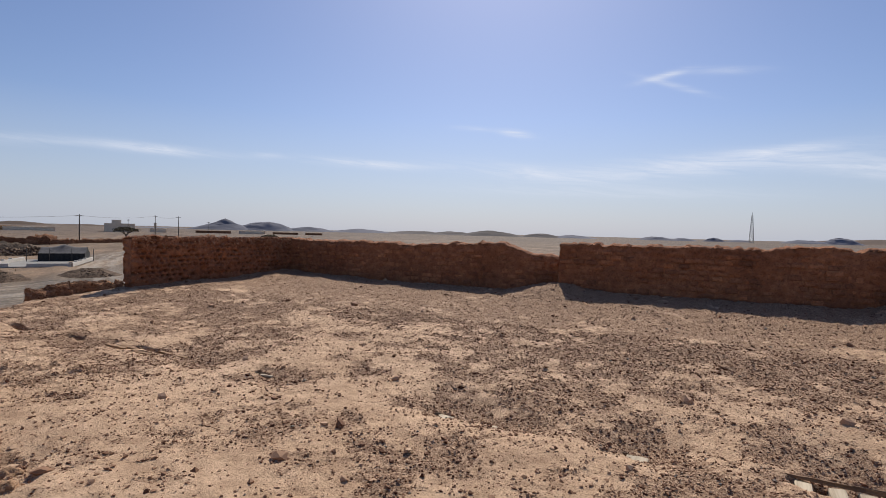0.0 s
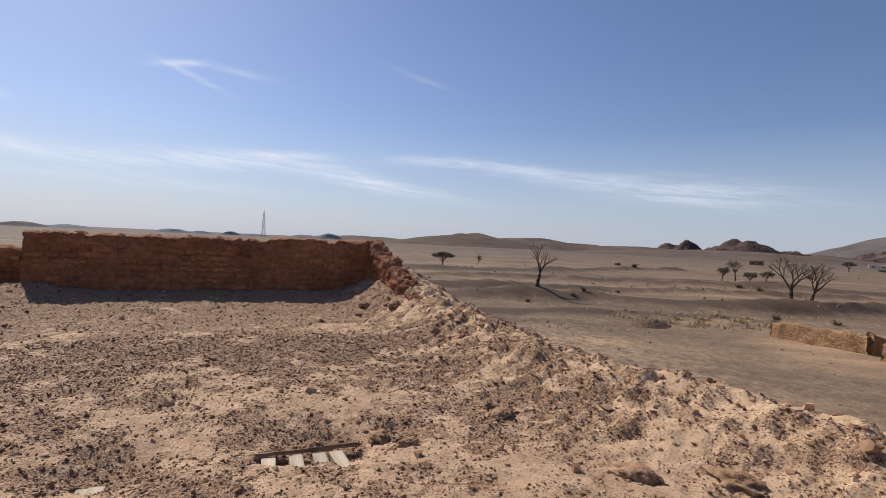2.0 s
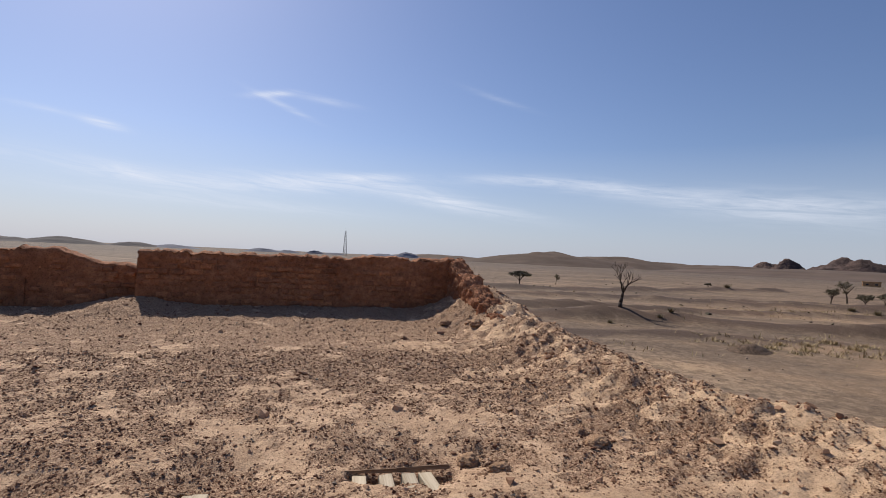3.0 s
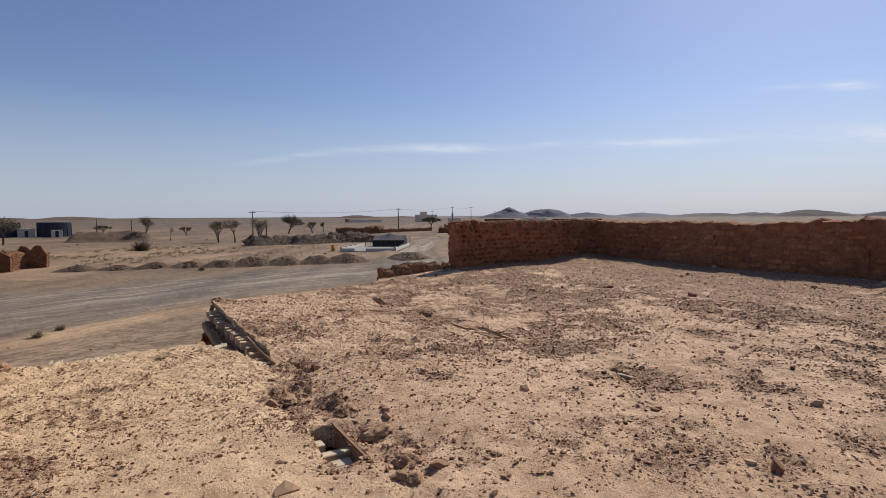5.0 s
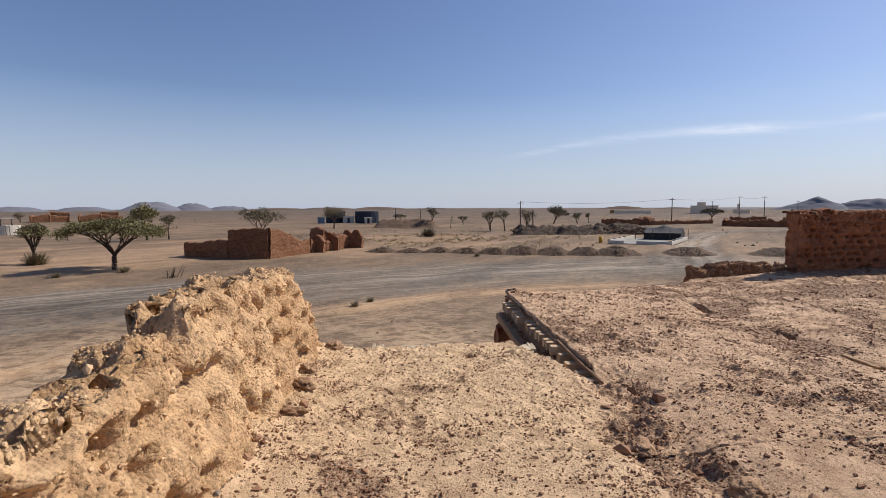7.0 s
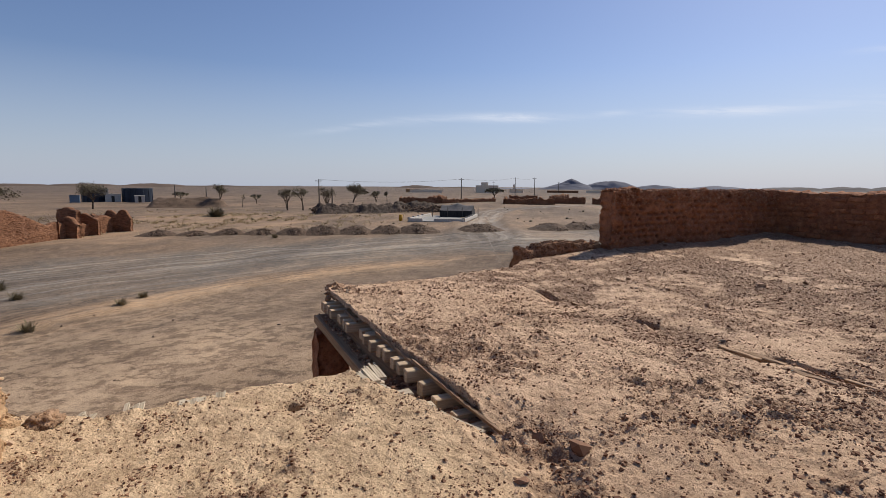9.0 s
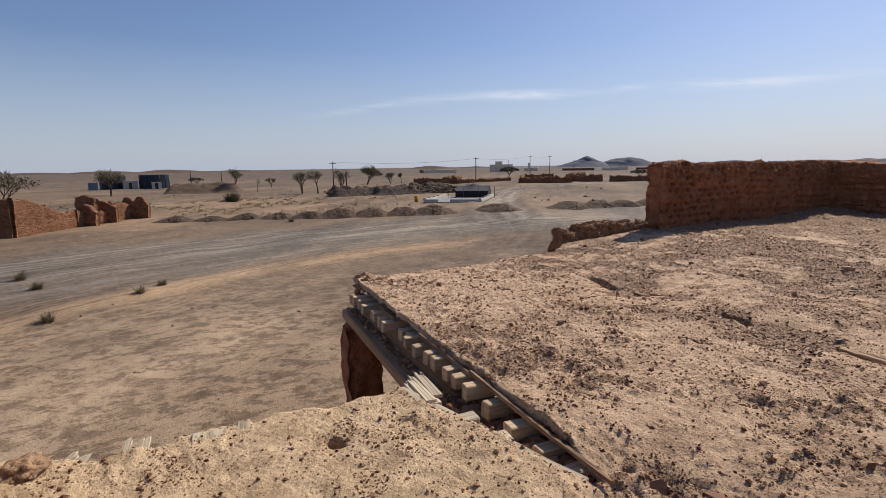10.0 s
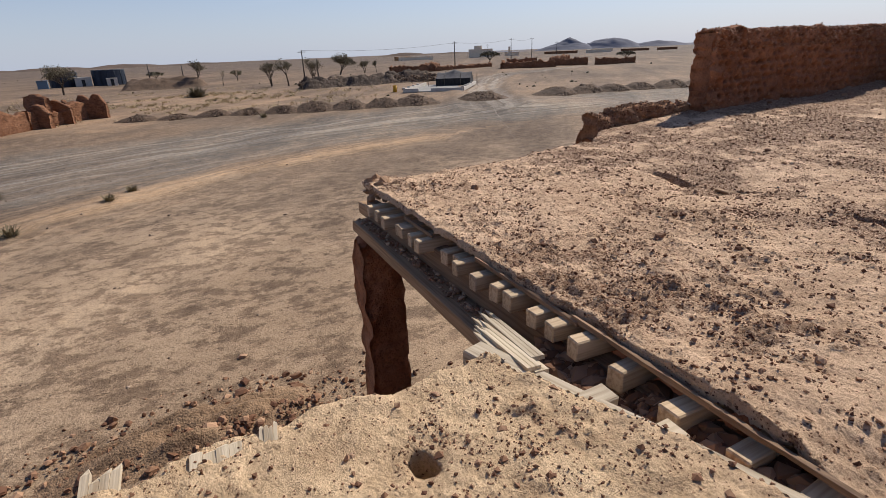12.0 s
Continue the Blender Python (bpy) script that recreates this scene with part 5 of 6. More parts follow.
def shrub(name, x, y, size, label, seed, mat=None, blades=160, group="desert shrubs"):
    g = np.random.default_rng(seed)
    n = blades
    ang, lean = g.uniform(0, 6.283, n), g.uniform(0.5, 1.45, n)
    length = size * g.uniform(0.5, 1.0, n)
    base = g.normal(0, size * 0.15, (n, 2))
    tip = np.stack([base[:, 0] + np.cos(ang) * np.sin(lean) * length, base[:, 1] + np.sin(ang) * np.sin(lean) * length, np.cos(lean) * length], 1)
    w = size * 0.03
    side = np.stack([-np.sin(ang), np.cos(ang), 0 * ang], 1) * w
    root = np.stack([base[:, 0], base[:, 1], np.full(n, -0.05)], 1)
    v = np.stack([root - side, root + side, tip + side * 0.4, tip - side * 0.4], 1).reshape(-1, 3)
    me = mesh_of(name, v, np.arange(n * 4).reshape(-1, 4), mat or M_SHRUB, False)
    thing(name, me, label, "shrub", group, at=pose(x, y, float(ground_z(x, y))))


tree("acacia_tree", -49.3, -26.1, 4.9, 8.3, "green flat-topped acacia casting shade on the sand", 3, "umbrella", 19000, 0.10, M_LEAF)
tree("young_acacia_tree", -54.1, -36.0, 4.4, 2.5, "small pale acacia with a thin green crown", 4, "umbrella", 1100, 0.13, M_LEAF)
tree("desert_tree", -91.8, -44.2, 6.4, 4.6, "grey-green desert tree with several stems", 5, "multi", 2400, 0.26, M_LEAF)
tree("desert_tree", -93.9, -41.6, 4.6, 2.2, "slim grey-green desert tree", 6, "single", 700, 0.22)
tree("desert_tree", -112.7, -31.6, 6.0, 8.5, "many-stemmed desert tree behind the ruin", 7, "multi", 2000, 0.28)
tree("desert_tree", -150, 5.4, 6.2, 4.4, "ragged half-bare desert tree", 8, "single", 700, 0.28)
tree("desert_tree", -147, 10.9, 3.6, 1.2, "bare thin sapling on the plain", 9, "single", 60, 0.2)
tree("desert_tree", -171, 16.8, 3.0, 3.2, "round low desert tree", 10, "single", 700, 0.3)
tree("desert_tree", -121.6, 18.2, 5.2, 3.8, "ragged half-bare desert tree", 11, "multi", 600, 0.26)
tree("desert_tree", -121, 21.4, 5.4, 3.8, "ragged half-bare desert tree", 12, "single", 600, 0.26)
tree("desert_tree", -113.7, 25.0, 5.6, 4.0, "leaning half-bare desert tree", 13, "multi", 500, 0.24)
tree("desert_tree", -170, 46.5, 6.6, 9.0, "large dense grey-green tree above the stones", 14, "multi", 2400, 0.34)
tree("desert_tree", -172, 55, 4.0, 3.5, "thin grey-green tree on the plain", 15, "multi", 500, 0.3)
tree("desert_tree", -178, 61, 3.6, 2.0, "thin grey-green tree on the plain", 16, "single", 300, 0.3)
tree("desert_tree", -190, 112, 5.0, 8.0, "broad low desert tree near the compound", 17, "umbrella", 1200, 0.4)
tree("desert_tree", -139.6, -20.3, 6.1, 6.5, "grey-green bushy tree standing before the tanks", 18, "multi", 1700, 0.26)
tree("desert_tree", -205, -4.5, 3.0, 5.0, "small flat-topped tree far off", 19, "umbrella", 500, 0.35)
tree("desert_tree", -140, 133, 3.4, 6.0, "small flat-topped tree by the far ruins", 20, "umbrella", 500, 0.35)
tree("bare_tree", 30.2, 47.5, 5.0, 3.6, "dead bare tree with twisted dark limbs", 23, "bare", 0)
tree("desert_tree", 46.5, 115, 3.6, 5.4, "flat-topped acacia alone on the plain", 24, "umbrella", 1000, 0.3, M_LEAF_GREY)
tree("desert_tree", 58.5, 120.5, 2.9, 1.6, "narrow dark sapling on the plain", 25, "single", 250, 0.22)
tree("bare_tree", 55.2, 37.5, 5.9, 5.2, "dry branching tree with sparse grey leaves", 26, "bare", 1300, 0.09)
tree("bare_tree", 56.8, 36.4, 5.2, 3.8, "dry leaning tree with sparse grey leaves", 27, "bare", 500, 0.09)
tree("desert_tree", 260, 150, 5.2, 5.2, "dark round tree far across the plain", 28, "umbrella", 600, 0.45)
tree("desert_tree", 86, 71.5, 3.0, 2.6, "dark bushy young tree", 29, "multi", 500, 0.26)
tree("desert_tree", 89, 68, 2.4, 2.8, "dark bushy young tree", 30, "multi", 500, 0.26)
tree("desert_tree", 96, 70, 2.2, 3.0, "dark round bush on the plain", 31, "multi", 600, 0.26)
tree("desert_tree", 99, 79, 4.6, 3.0, "thin grey tree on the plain", 34, "single", 300, 0.26)
tree("desert_tree", 220, 113, 3.0, 7.0, "dark spreading bush far off", 32, "multi", 700, 0.4)
tree("desert_tree", 108, 126, 1.5, 2.2, "small dark bush on the plain", 33, "multi", 300, 0.28)

shrub("base_shrub", -54.0, -35.9, 1.5, "dense dry shrub around the young acacia", 302, M_SHRUB, 420, "")
for k, (x, y, s) in enumerate(((-29.8, -3.1, 0.42), (-31.3, -2.4, 0.40), (-26.5, -5.6, 0.5), (-36, -10.2, 0.7), (-36.5, -9.0, 0.6), (-33.5, -7.6, 0.5), (-44, -27.5, 0.6), (-47, -24, 0.7), (-58, 7, 0.6), (-62, 12, 0.6), (-24, -6.5, 0.4),
                                (39, 27.5, 0.9), (44, 31, 0.7), (47, 28, 0.7), (70, 52, 0.9), (76, 60, 0.9), (60, 58, 0.8), (35, 46, 0.6), (27, 44, 0.5), (33, 45, 0.5), (64, 41, 0.8), (120, 60, 1.4), (140, 90, 1.6), (150, 120, 1.6), (100, 110, 1.4))):
    shrub("desert_shrub", x, y, s, "small dry grey-green shrub on the gravel", 200 + k)
shrub("dead_branch", -43.4, -18.5, 1.3, "dead dry branch lying on the gravel", 300, M_BARK, 26, "")
shrub("dark_shrub", -97.9, 3.0, 2.0, "dark upright shrub in dry grass", 301, M_LEAF_GREY, 500, "")

g = np.random.default_rng(31)
n = 26000
cx, cy = g.normal(-92, 15, n), g.normal(3, 12, n)
cx[:3200], cy[:3200] = g.normal(39, 6.5, 3200), g.normal(31.5, 1.8, 3200)
cx[3200:5000], cy[3200:5000] = g.normal(60, 12, 1800), g.normal(56, 6, 1800)
clump = 2.2
cx, cy = np.round(cx / clump) * clump + g.normal(0, 0.35, n) + 1.0 * np.sin(np.round(cy / clump) * 12.9), np.round(cy / clump) * clump + g.normal(0, 0.35, n) + 1.0 * np.sin(np.round(cx / clump) * 7.3)
ok = (noise2(cx, cy, 0.16, 3, 91) > -0.05) & ((cx < -66) | (cx > 20))
cx, cy = cx[ok], cy[ok]
n = len(cx)
ang, ln, lean = g.uniform(0, 6.283, n), g.uniform(0.14, 0.46, n), g.uniform(0.4, 1.4, n)
root = np.stack([cx, cy, ground_z(cx, cy) - 0.03], 1)
tip = root + np.stack([np.cos(ang) * np.sin(lean) * ln, np.sin(ang) * np.sin(lean) * ln, np.cos(lean) * ln], 1)
side = np.stack([-np.sin(ang), np.cos(ang), 0 * ang], 1) * 0.04
thing("dry_grass", mesh_of("dry_grass", np.stack([root - side, root + side, tip + side * 0.3, tip - side * 0.3], 1).reshape(-1, 3), np.arange(n * 4).reshape(-1, 4), M_GRASS, False), "tufts of dry yellow grass on the plain", "grass", kind="stuff")


n = 2400
r, t = 60 + 520 * g.uniform(0, 1, n) ** 1.3, g.uniform(0, 6.283, n)
x, y = r * np.cos(t), r * np.sin(t)
ok = noise2(x, y, 0.02, 3, 55) > -0.1
x, y = x[ok], y[ok]
thing("far_scrub", stones("far_scrub", x, y, ground_z(x, y), g.uniform(0.07, 0.28, len(x)), M_SCRUB, 56, 0.8, 0.5), "sparse dark scrub dotted over the plain", "scrub", kind="stuff")


# ---- heaps and stones ----
def heap(name, x, y, wide, long, high, turn, mat, label, seed, group="", rough=0.18, kind=""):
    n = 30
    u = np.linspace(-1, 1, n)
    U, V = np.meshgrid(u, u, indexing="ij")
    body = np.clip(1 - np.hypot(U, V), 0, 1)
    if long > 9:
        body = np.clip(1 - np.abs(V), 0, 1) * smooth(1 - np.abs(U), 0, 0.3)
    h = high * (smooth(body, 0, 0.85) ** 0.8) * (1 + rough * noise2(U + seed, V, 3.0, 4, seed, 0.6)) + high * 0.10 * noise2(U * 3 + seed, V * 3, 4.0, 2, seed) * (body > 0.02) - 0.12 * (body < 0.01)
    me = mesh_of(name, np.stack([(U * long / 2).ravel(), (V * wide / 2).ravel(), h.ravel()], 1), grid_faces(n, n), mat)
    thing(name, me, label, "heap", group, kind, at=pose(x, y, float(ground_z(x, y)) - 0.05, 0, 0, turn))


row = [(-65.5, -3.6, 3.6, 0.7), (-64.5, -0.2, 3.4, 0.6), (-63.6, 3.2, 3.4, 0.8), (-62.6, 6.4, 3.6, 0.85), (-61.8, 9.6, 3.8, 0.9), (-61.0, 12.6, 4.2, 1.25), (-60.2, 16.0, 4.0, 1.1), (-59.4, 19.4, 4.2, 1.2), (-58.6, 22.6, 4.6, 1.3), (-57.6, 30.2, 5.4, 1.2),
       (-57.2, 40.2, 5.4, 1.15), (-56.4, 44.0, 4.6, 1.2), (-55.6, 47.4, 4.6, 1.1), (-54.8, 50.8, 4.6, 1.1), (-53.6, 54.8, 4.8, 1.2), (-52.4, 58.6, 5.0, 1.1)]
for k, (x, y, w, h) in enumerate(row):
    heap("gravel_mound", x, y, w * 1.0, w * 1.35, h * 0.70, 75 + 7 * (k % 4), M_HEAP, "dumped heap of brown gravel beside the track", 400 + k, "gravel heaps")
mx, my, mz, mr = [], [], [], []
for x, y, w, h in row:
    k = 480
    rr, tt = np.sqrt(g.uniform(0, 1, k)) * 0.9, g.uniform(0, 6.283, k)
    px, py = x + rr * np.cos(tt) * w * 0.55, y + rr * np.sin(tt) * w * 0.45
    mx.append(px), my.append(py), mz.append(ground_z(px, py) - 0.02 + h * 0.68 * smooth(1 - rr, 0, 0.85) ** 0.8), mr.append(g.lognormal(-2.95, 0.4, k))
thing("mound_stones", stones("mound_stones", np.concatenate(mx), np.concatenate(my), np.concatenate(mz), np.concatenate(mr), M_MOUND, 19, 0.8, 0.4, True), "broken stones covering the gravel heaps", "stones", kind="stuff")
heap("earth_mound", -153, -1.5, 14, 20, 2.2, 85, M_HEAP, "low broad mound of brown earth", 430)
for k, (x, y, w, l, h) in enumerate(((-103, 25, 5, 11, 1.5), (-103, 33, 5, 11, 1.5), (-104, 41, 5, 11, 1.7))):
    heap("rubble_mound", x, y, w, l, h, 96, M_DARKROCK, "long pile of dark broken stone", 440 + k, "stone piles", 0.5)
mx, my = g.normal(0, 0.9, 2600) - 103.4, g.uniform(20, 46.5, 2600)
thing("broken_rocks", stones("broken_rocks", mx, my, ground_z(mx, my) + 1.25 * np.exp(-((mx + 103.4) / 1.5) ** 2) * g.uniform(0.6, 1.05, 2600), g.lognormal(-1.85, 0.35, 2600), M_MOUND, 20, 0.8, 0.45), "dark broken rocks heaped on the long pile", "stones", kind="stuff")
for k, (x, y, r) in enumerate(((29, 30, 0.5), (40, 20, 0.4))):
    heap("spoil_heap", x, y, 3.0, 4.5, r, 20, M_HEAP, "low spoil heap of brown soil", 450 + k, "spoil heaps")
n = 1600
x, y = g.uniform(-50, -12, n), g.uniform(-20, 16, n)
ok = x < -13
thing("field_stones", stones("field_stones", x[ok], y[ok], ground_z(x[ok], y[ok]), g.lognormal(-4.3, 0.5, n)[ok], M_STONE, 16), "small stones scattered on the desert gravel", "stones", kind="stuff")
heap("rubble_bank", -13.35, -0.7, 1.5, 4.6, 0.34, 96, M_RUBBLE, "low bank of brown mud rubble below the house", 460, "", 0.55, "stuff")
heap("rubble_bank", -12.2, 1.2, 1.3, 2.6, 0.26, 60, M_RUBBLE, "low bank of brown mud rubble below the house", 461, "", 0.55, "stuff")
n = 2600
x, y = np.concatenate([g.normal(-9.8, 1.4, 900), g.normal(-13.2, 0.55, 1700)]), np.concatenate([g.normal(0.3, 1.3, 900), g.normal(-0.5, 1.4, 1700)])
thing("fallen_rubble", stones("fallen_rubble", x, y, ground_z(x, y) + 0.16 * np.exp(-((x + 13.35) / 0.5) ** 2 - ((y + 0.7) / 1.5) ** 2), np.minimum(g.lognormal(-3.9, 0.6, n), 0.10), M_CRUMB_DARK, 18, 0.7, 0.45), "fallen mud rubble at the foot of the house", "rubble", kind="stuff")
n = 1500
x, y = g.uniform(8, 90, n), g.uniform(10, 100, n)
thing("plain_stones", stones("plain_stones", x, y, ground_z(x, y), g.lognormal(-3.2, 0.5, n), M_STONE, 17), "dark stones scattered over the plain", "stones", kind="stuff")


# ---- ruins ----
def ruin(name, walls, label, mat, seed, step=0.25, amp=0.07, group=""):
    """walls: (x0, y0, x1, y1, thickness, heights along it)."""
    x, y = walls[0][:2]
    root = empty(name, label, "ruin", pose(x, y, GROUND), group)
    for k, (x0, y0, x1, y1, thick, heights) in enumerate(walls):
        length = math.hypot(x1 - x0, y1 - y0)
        xs = np.linspace(0, length, len(heights))
        heights = [h * (0.62 if name == "mud_compound" else 1.0) for h in heights]
        me = mud_wall("wall", (x0 - x, y0 - y), (x1 - x, y1 - y), thick, -0.4, lambda s: float(np.interp(s, xs, heights)), step, amp, mat, seed + k, coarse=0.5)
        part("wall", me, None, root)


ruin("mud_ruin", [(-60.5, -24.6, -58.6, -19.4, 0.6, (1.7, 1.6, 1.9, 2.0)), (-58.6, -19.4, -58.3, -15.2, 0.6, (3.1, 3.2, 3.2)), (-58.3, -15.2, -64.5, -12.3, 0.6, (3.2, 3.0, 2.5, 2.1, 1.5, 1.6)),
                  (-65.0, -12.2, -67.2, -11.2, 0.55, (1.6, 1.5, 1.7, 1.5, 1.4)), (-66.0, -11.8, -69.5, -9.8, 0.5, (1.3, 1.4, 1.2, 1.6)), (-69.5, -10.0, -75.0, -7.4, 0.55, (1.6, 1.9, 1.7, 1.8, 1.4)),
                  (-61.5, -13.8, -66, -17, 0.5, (2.4, 2.7, 1.6)), (-67.5, -10.8, -70.5, -13, 0.5, (2.6, 2.9, 2.6)), (-73.6, -8.2, -75.4, -9.3, 0.5, (1.8, 1.6, 2.0, 1.9)), (-60.5, -24.6, -66, -23, 0.5, (1.7, 1.4, 1.2)),
                  (-71.6, -9.0, -74.6, -10.6, 0.5, (1.7, 1.9, 1.8, 1.6, 1.9)), (-66.3, -12.4, -65.5, -10.5, 0.6, (1.3, 1.9, 2.1, 1.9, 1.2)), (-72.8, -9.4, -72.0, -6.6, 0.6, (1.5, 2.5, 2.4, 1.9, 2.5, 2.4, 1.5)), (-69.3, -11.4, -68.5, -9.2, 0.5, (1.6, 2.3, 2.0, 1.5))], "roofless ruined house of red mud brick", M_RUIN, 500, 0.16)
ruin("mud_ruin", [(35.3, 25.2, 35.2, 19.2, 0.5, (0.95, 1.08, 1.0, 1.1, 1.0)), (35.2, 19.2, 36.4, 19.0, 0.45, (1.2, 0.8))], "low broken tan mud-brick wall", M_RUIN_Y, 520, 0.14)
ruin("mud_ruin", [(33.9, 17.8, 34.0, 11.0, 0.55, (0.9, 2.5, 2.7, 2.5, 2.6)), (34.0, 14.5, 39, 15.5, 0.5, (2.4, 1.8, 1.2))], "taller broken tan mud-brick wall", M_RUIN_Y, 530, 0.14)
ruin("mud_compound", [(-162, 60, -156, 72, 0.7, (2.4, 3.0, 2.4, 2.8, 2.8)), (-156, 72, -161, 95, 0.7, (1.7, 1.9, 1.7, 2.0, 1.8)), (-162, 60, -172, 64, 0.7, (2.2, 2.6)), (-163, 72, -170, 80, 0.7, (3.2, 3.6, 2.8))], "walled mud-brick compound across the track", M_RUIN, 540, 0.35, 0.26, "far ruins")
ruin("mud_compound", [(-139, 85, -130, 97, 0.7, (3.0, 2.6, 3.2, 3.0, 2.4)), (-141, 88, -136, 95, 0.7, (3.9, 3.6, 4.2)), (-139, 85, -146, 90, 0.7, (2.6, 3.0))], "broken red mud walls across the plain", M_RUIN, 550, 0.35, 0.28, "far ruins")
ruin("mud_compound", [(-140.5, 103, -134, 112, 0.7, (3.2, 3.4, 2.6, 3.6, 3.4)), (-144, 106, -150, 118, 0.7, (3.8, 4.4)), (-133, 114, -127, 124, 0.7, (2.6, 3.0, 2.2, 2.8))], "group of broken red mud walls", M_RUIN, 560, 0.35, 0.28, "far ruins")
for k, (x0, y0, x1, y1) in enumerate(((-218, -151, -225, -141), (-227, -138, -235, -125))):
    mx, my = (x0 + x1) / 2, (y0 + y1) / 2
    ruin("mud_village", [(x0, y0, mx, my, 0.8, (2.2, 2.6, 3.2, 3.2)), (mx, my, x1, y1, 0.8, (3.0, 3.0, 2.2, 2.6, 2.0)), (x0, y0, x0 - 6, y0 - 3, 0.8, (2.6, 3.0)), (mx - 3, my - 2, mx - 6, my + 4, 0.8, (4.2, 3.8)), (x1, y1, x1 - 5, y1 - 3, 0.7, (2.0, 2.4))],
         "cluster of distant roofless mud houses", M_RUIN, 570 + 7 * k, 0.5, 0.12, "far ruins")
tree("desert_tree", -214, -152, 4.4, 4.0, "small grey tree beside the far mud houses", 41, "multi", 500, 0.3)


# ---- platform and tent ----
def place_box(parent, name, mat, x, y, z, sx, sy, sz, turn=0, label="", bevel=0.02):
    return part(name, box(sx, sy, sz, bevel), mat, parent, label, pose(x, y, z, 0, 0, turn))


tent_turn = 53.5
platform = empty("tent_platform", "concrete platform with low white kerb walls", "platform", pose(-75.6, 28.3, float(ground_z(-75.6, 28.3)), 0, 0, tent_turn))
place_box(platform, "slab", M_CONCRETE, 4.1, 7.5, -0.15, 8.4, 15, 0.35)
for x, y, sx, sy in ((1.1, 0.15, 2.2, 0.35), (6.1, 0.15, 4.4, 0.35), (0.1, 7.6, 0.35, 14.4), (8.3, 7.6, 0.35, 14.4)):
    place_box(platform, "kerb", M_WHITE, x, y, 0.1, sx, sy, 0.48)
for x, y in ((0.1, 3.0), (0.1, 6.0), (0.1, 9.0), (8.3, 3.0), (8.3, 6.0), (8.3, 9.0), (8.3, 0.15), (0.1, 0.15)):
    place_box(platform, "kerb_post", M_WHITE, x, y, 0.56, 0.38, 0.38, 0.2)


def tent(x, y, z, turn):
    root = empty("tent", "black and grey woven cloth tent on the platform", "tent", pose(x, y, z, 0, 0, turn) @ Matrix.Scale(0.85, 4))
    n, m = 25, 13
    u, v = np.linspace(-3.2, 3.2, n), np.linspace(-2.2, 2.2, m)
    U, V = np.meshgrid(u, v, indexing="ij")
    ridge = 2.75 - 0.38 * np.abs(np.sin(U / 3.2 * math.pi * 1.0)) - 0.45 * (np.abs(U) / 3.2) ** 2
    H = 1.25 + (ridge - 1.25) * (1 - np.abs(V) / 2.2) ** 1.25
    part("roof", mesh_of("roof", np.stack([U.ravel(), V.ravel(), H.ravel()], 1), grid_faces(n, m), M_TENT_GREY), None, root, "sagging grey tent roof")
    for side in (-1, 1):
        w = np.stack([np.concatenate([u, u]), np.full(2 * n, side * 2.2) + 0.06 * np.sin(np.concatenate([u, u]) * 9), np.concatenate([np.full(n, 1.27), np.full(n, 0.0)])], 1)
        f = np.array([(k, k + 1, n + k + 1, n + k) for k in range(n - 1)])
        part("side_cloth", mesh_of("side_cloth", w, f, M_TENT), None, root, "black side cloth")
        e = np.stack([np.full(2 * m, side * 3.2), np.concatenate([v, v]), np.concatenate([H[0 if side < 0 else -1], np.zeros(m)])], 1)
        f = np.array([(k, k + 1, m + k + 1, m + k) for k in range(m - 1)])
        part("end_cloth", mesh_of("end_cloth", e, f, M_TENT), None, root, "black end cloth")
    for k in range(4):
        bm = bmesh.new()
        tube(bm, (-4.5 + 3 * k, -2.9, 0), (-4.5 + 3 * k, -2.9, 2.1), 0.05, 0.05)
        part("tent_pole", bm, M_POLE, root)
        bm = bmesh.new()
        tube(bm, (-3 + 2 * k, -2.2, 1.3), (-4.5 + 3 * k, -2.9, 1.9), 0.015, 0.015, 4)
        part("guy_rope", bm, M_POLE, root)


tent(-82.8, 40.2, float(ground_z(-75.6, 28.3)) + 0.2, tent_turn)
bm = bmesh.new()
tube(bm, (0, 0, 0), (0, 0, 0.9), 0.29, 0.29, 16)
tube(bm, (0, 0, 0.88), (0, 0, 0.93), 0.31, 0.31, 16)
me = bpy.data.meshes.new("barrel")
bm.to_mesh(me)
bm.free()
me.materials.append(M_YELLOW)
thing("barrel", me, "yellow plastic barrel beside the platform kerb", "barrel", at=pose(-78.4, 28.2, float(ground_z(-78.4, 28.2))))


# ---- tanks, sheds, poles, far buildings ----
def tank(x, y, r, h, label):
    root = empty("water_tank", label, "tank", pose(x, y, float(ground_z(x, y)) - 0.1), "water tanks")
    bm = bmesh.new()
    bmesh.ops.create_cone(bm, cap_ends=True, segments=40, radius1=r, radius2=r, depth=h, matrix=Matrix.Translation((0, 0, h / 2)))
    part("shell", bm, M_TANK, root, "dark blue-black steel shell")
    for k in range(4):
        bm = bmesh.new()
        bmesh.ops.create_cone(bm, cap_ends=True, segments=40, radius1=r + 0.06, radius2=r + 0.06, depth=0.10, matrix=Matrix.Translation((0, 0, h * (k + 1) / 4 - 0.06)))
        part("hoop", bm, M_STEEL if k == 3 else M_TANK, root)
    bm = bmesh.new()
    for k in range(14):
        t = 2 * math.pi * k / 14
        tube(bm, (r * 1.01 * math.cos(t), r * 1.01 * math.sin(t), 0), (r * 1.01 * math.cos(t), r * 1.01 * math.sin(t), h), 0.07, 0.07, 4)
    part("ribs", bm, M_TANK, root)


tank(-190, -16.0, 4.1, 4.3, "round dark steel water tank on the plain")
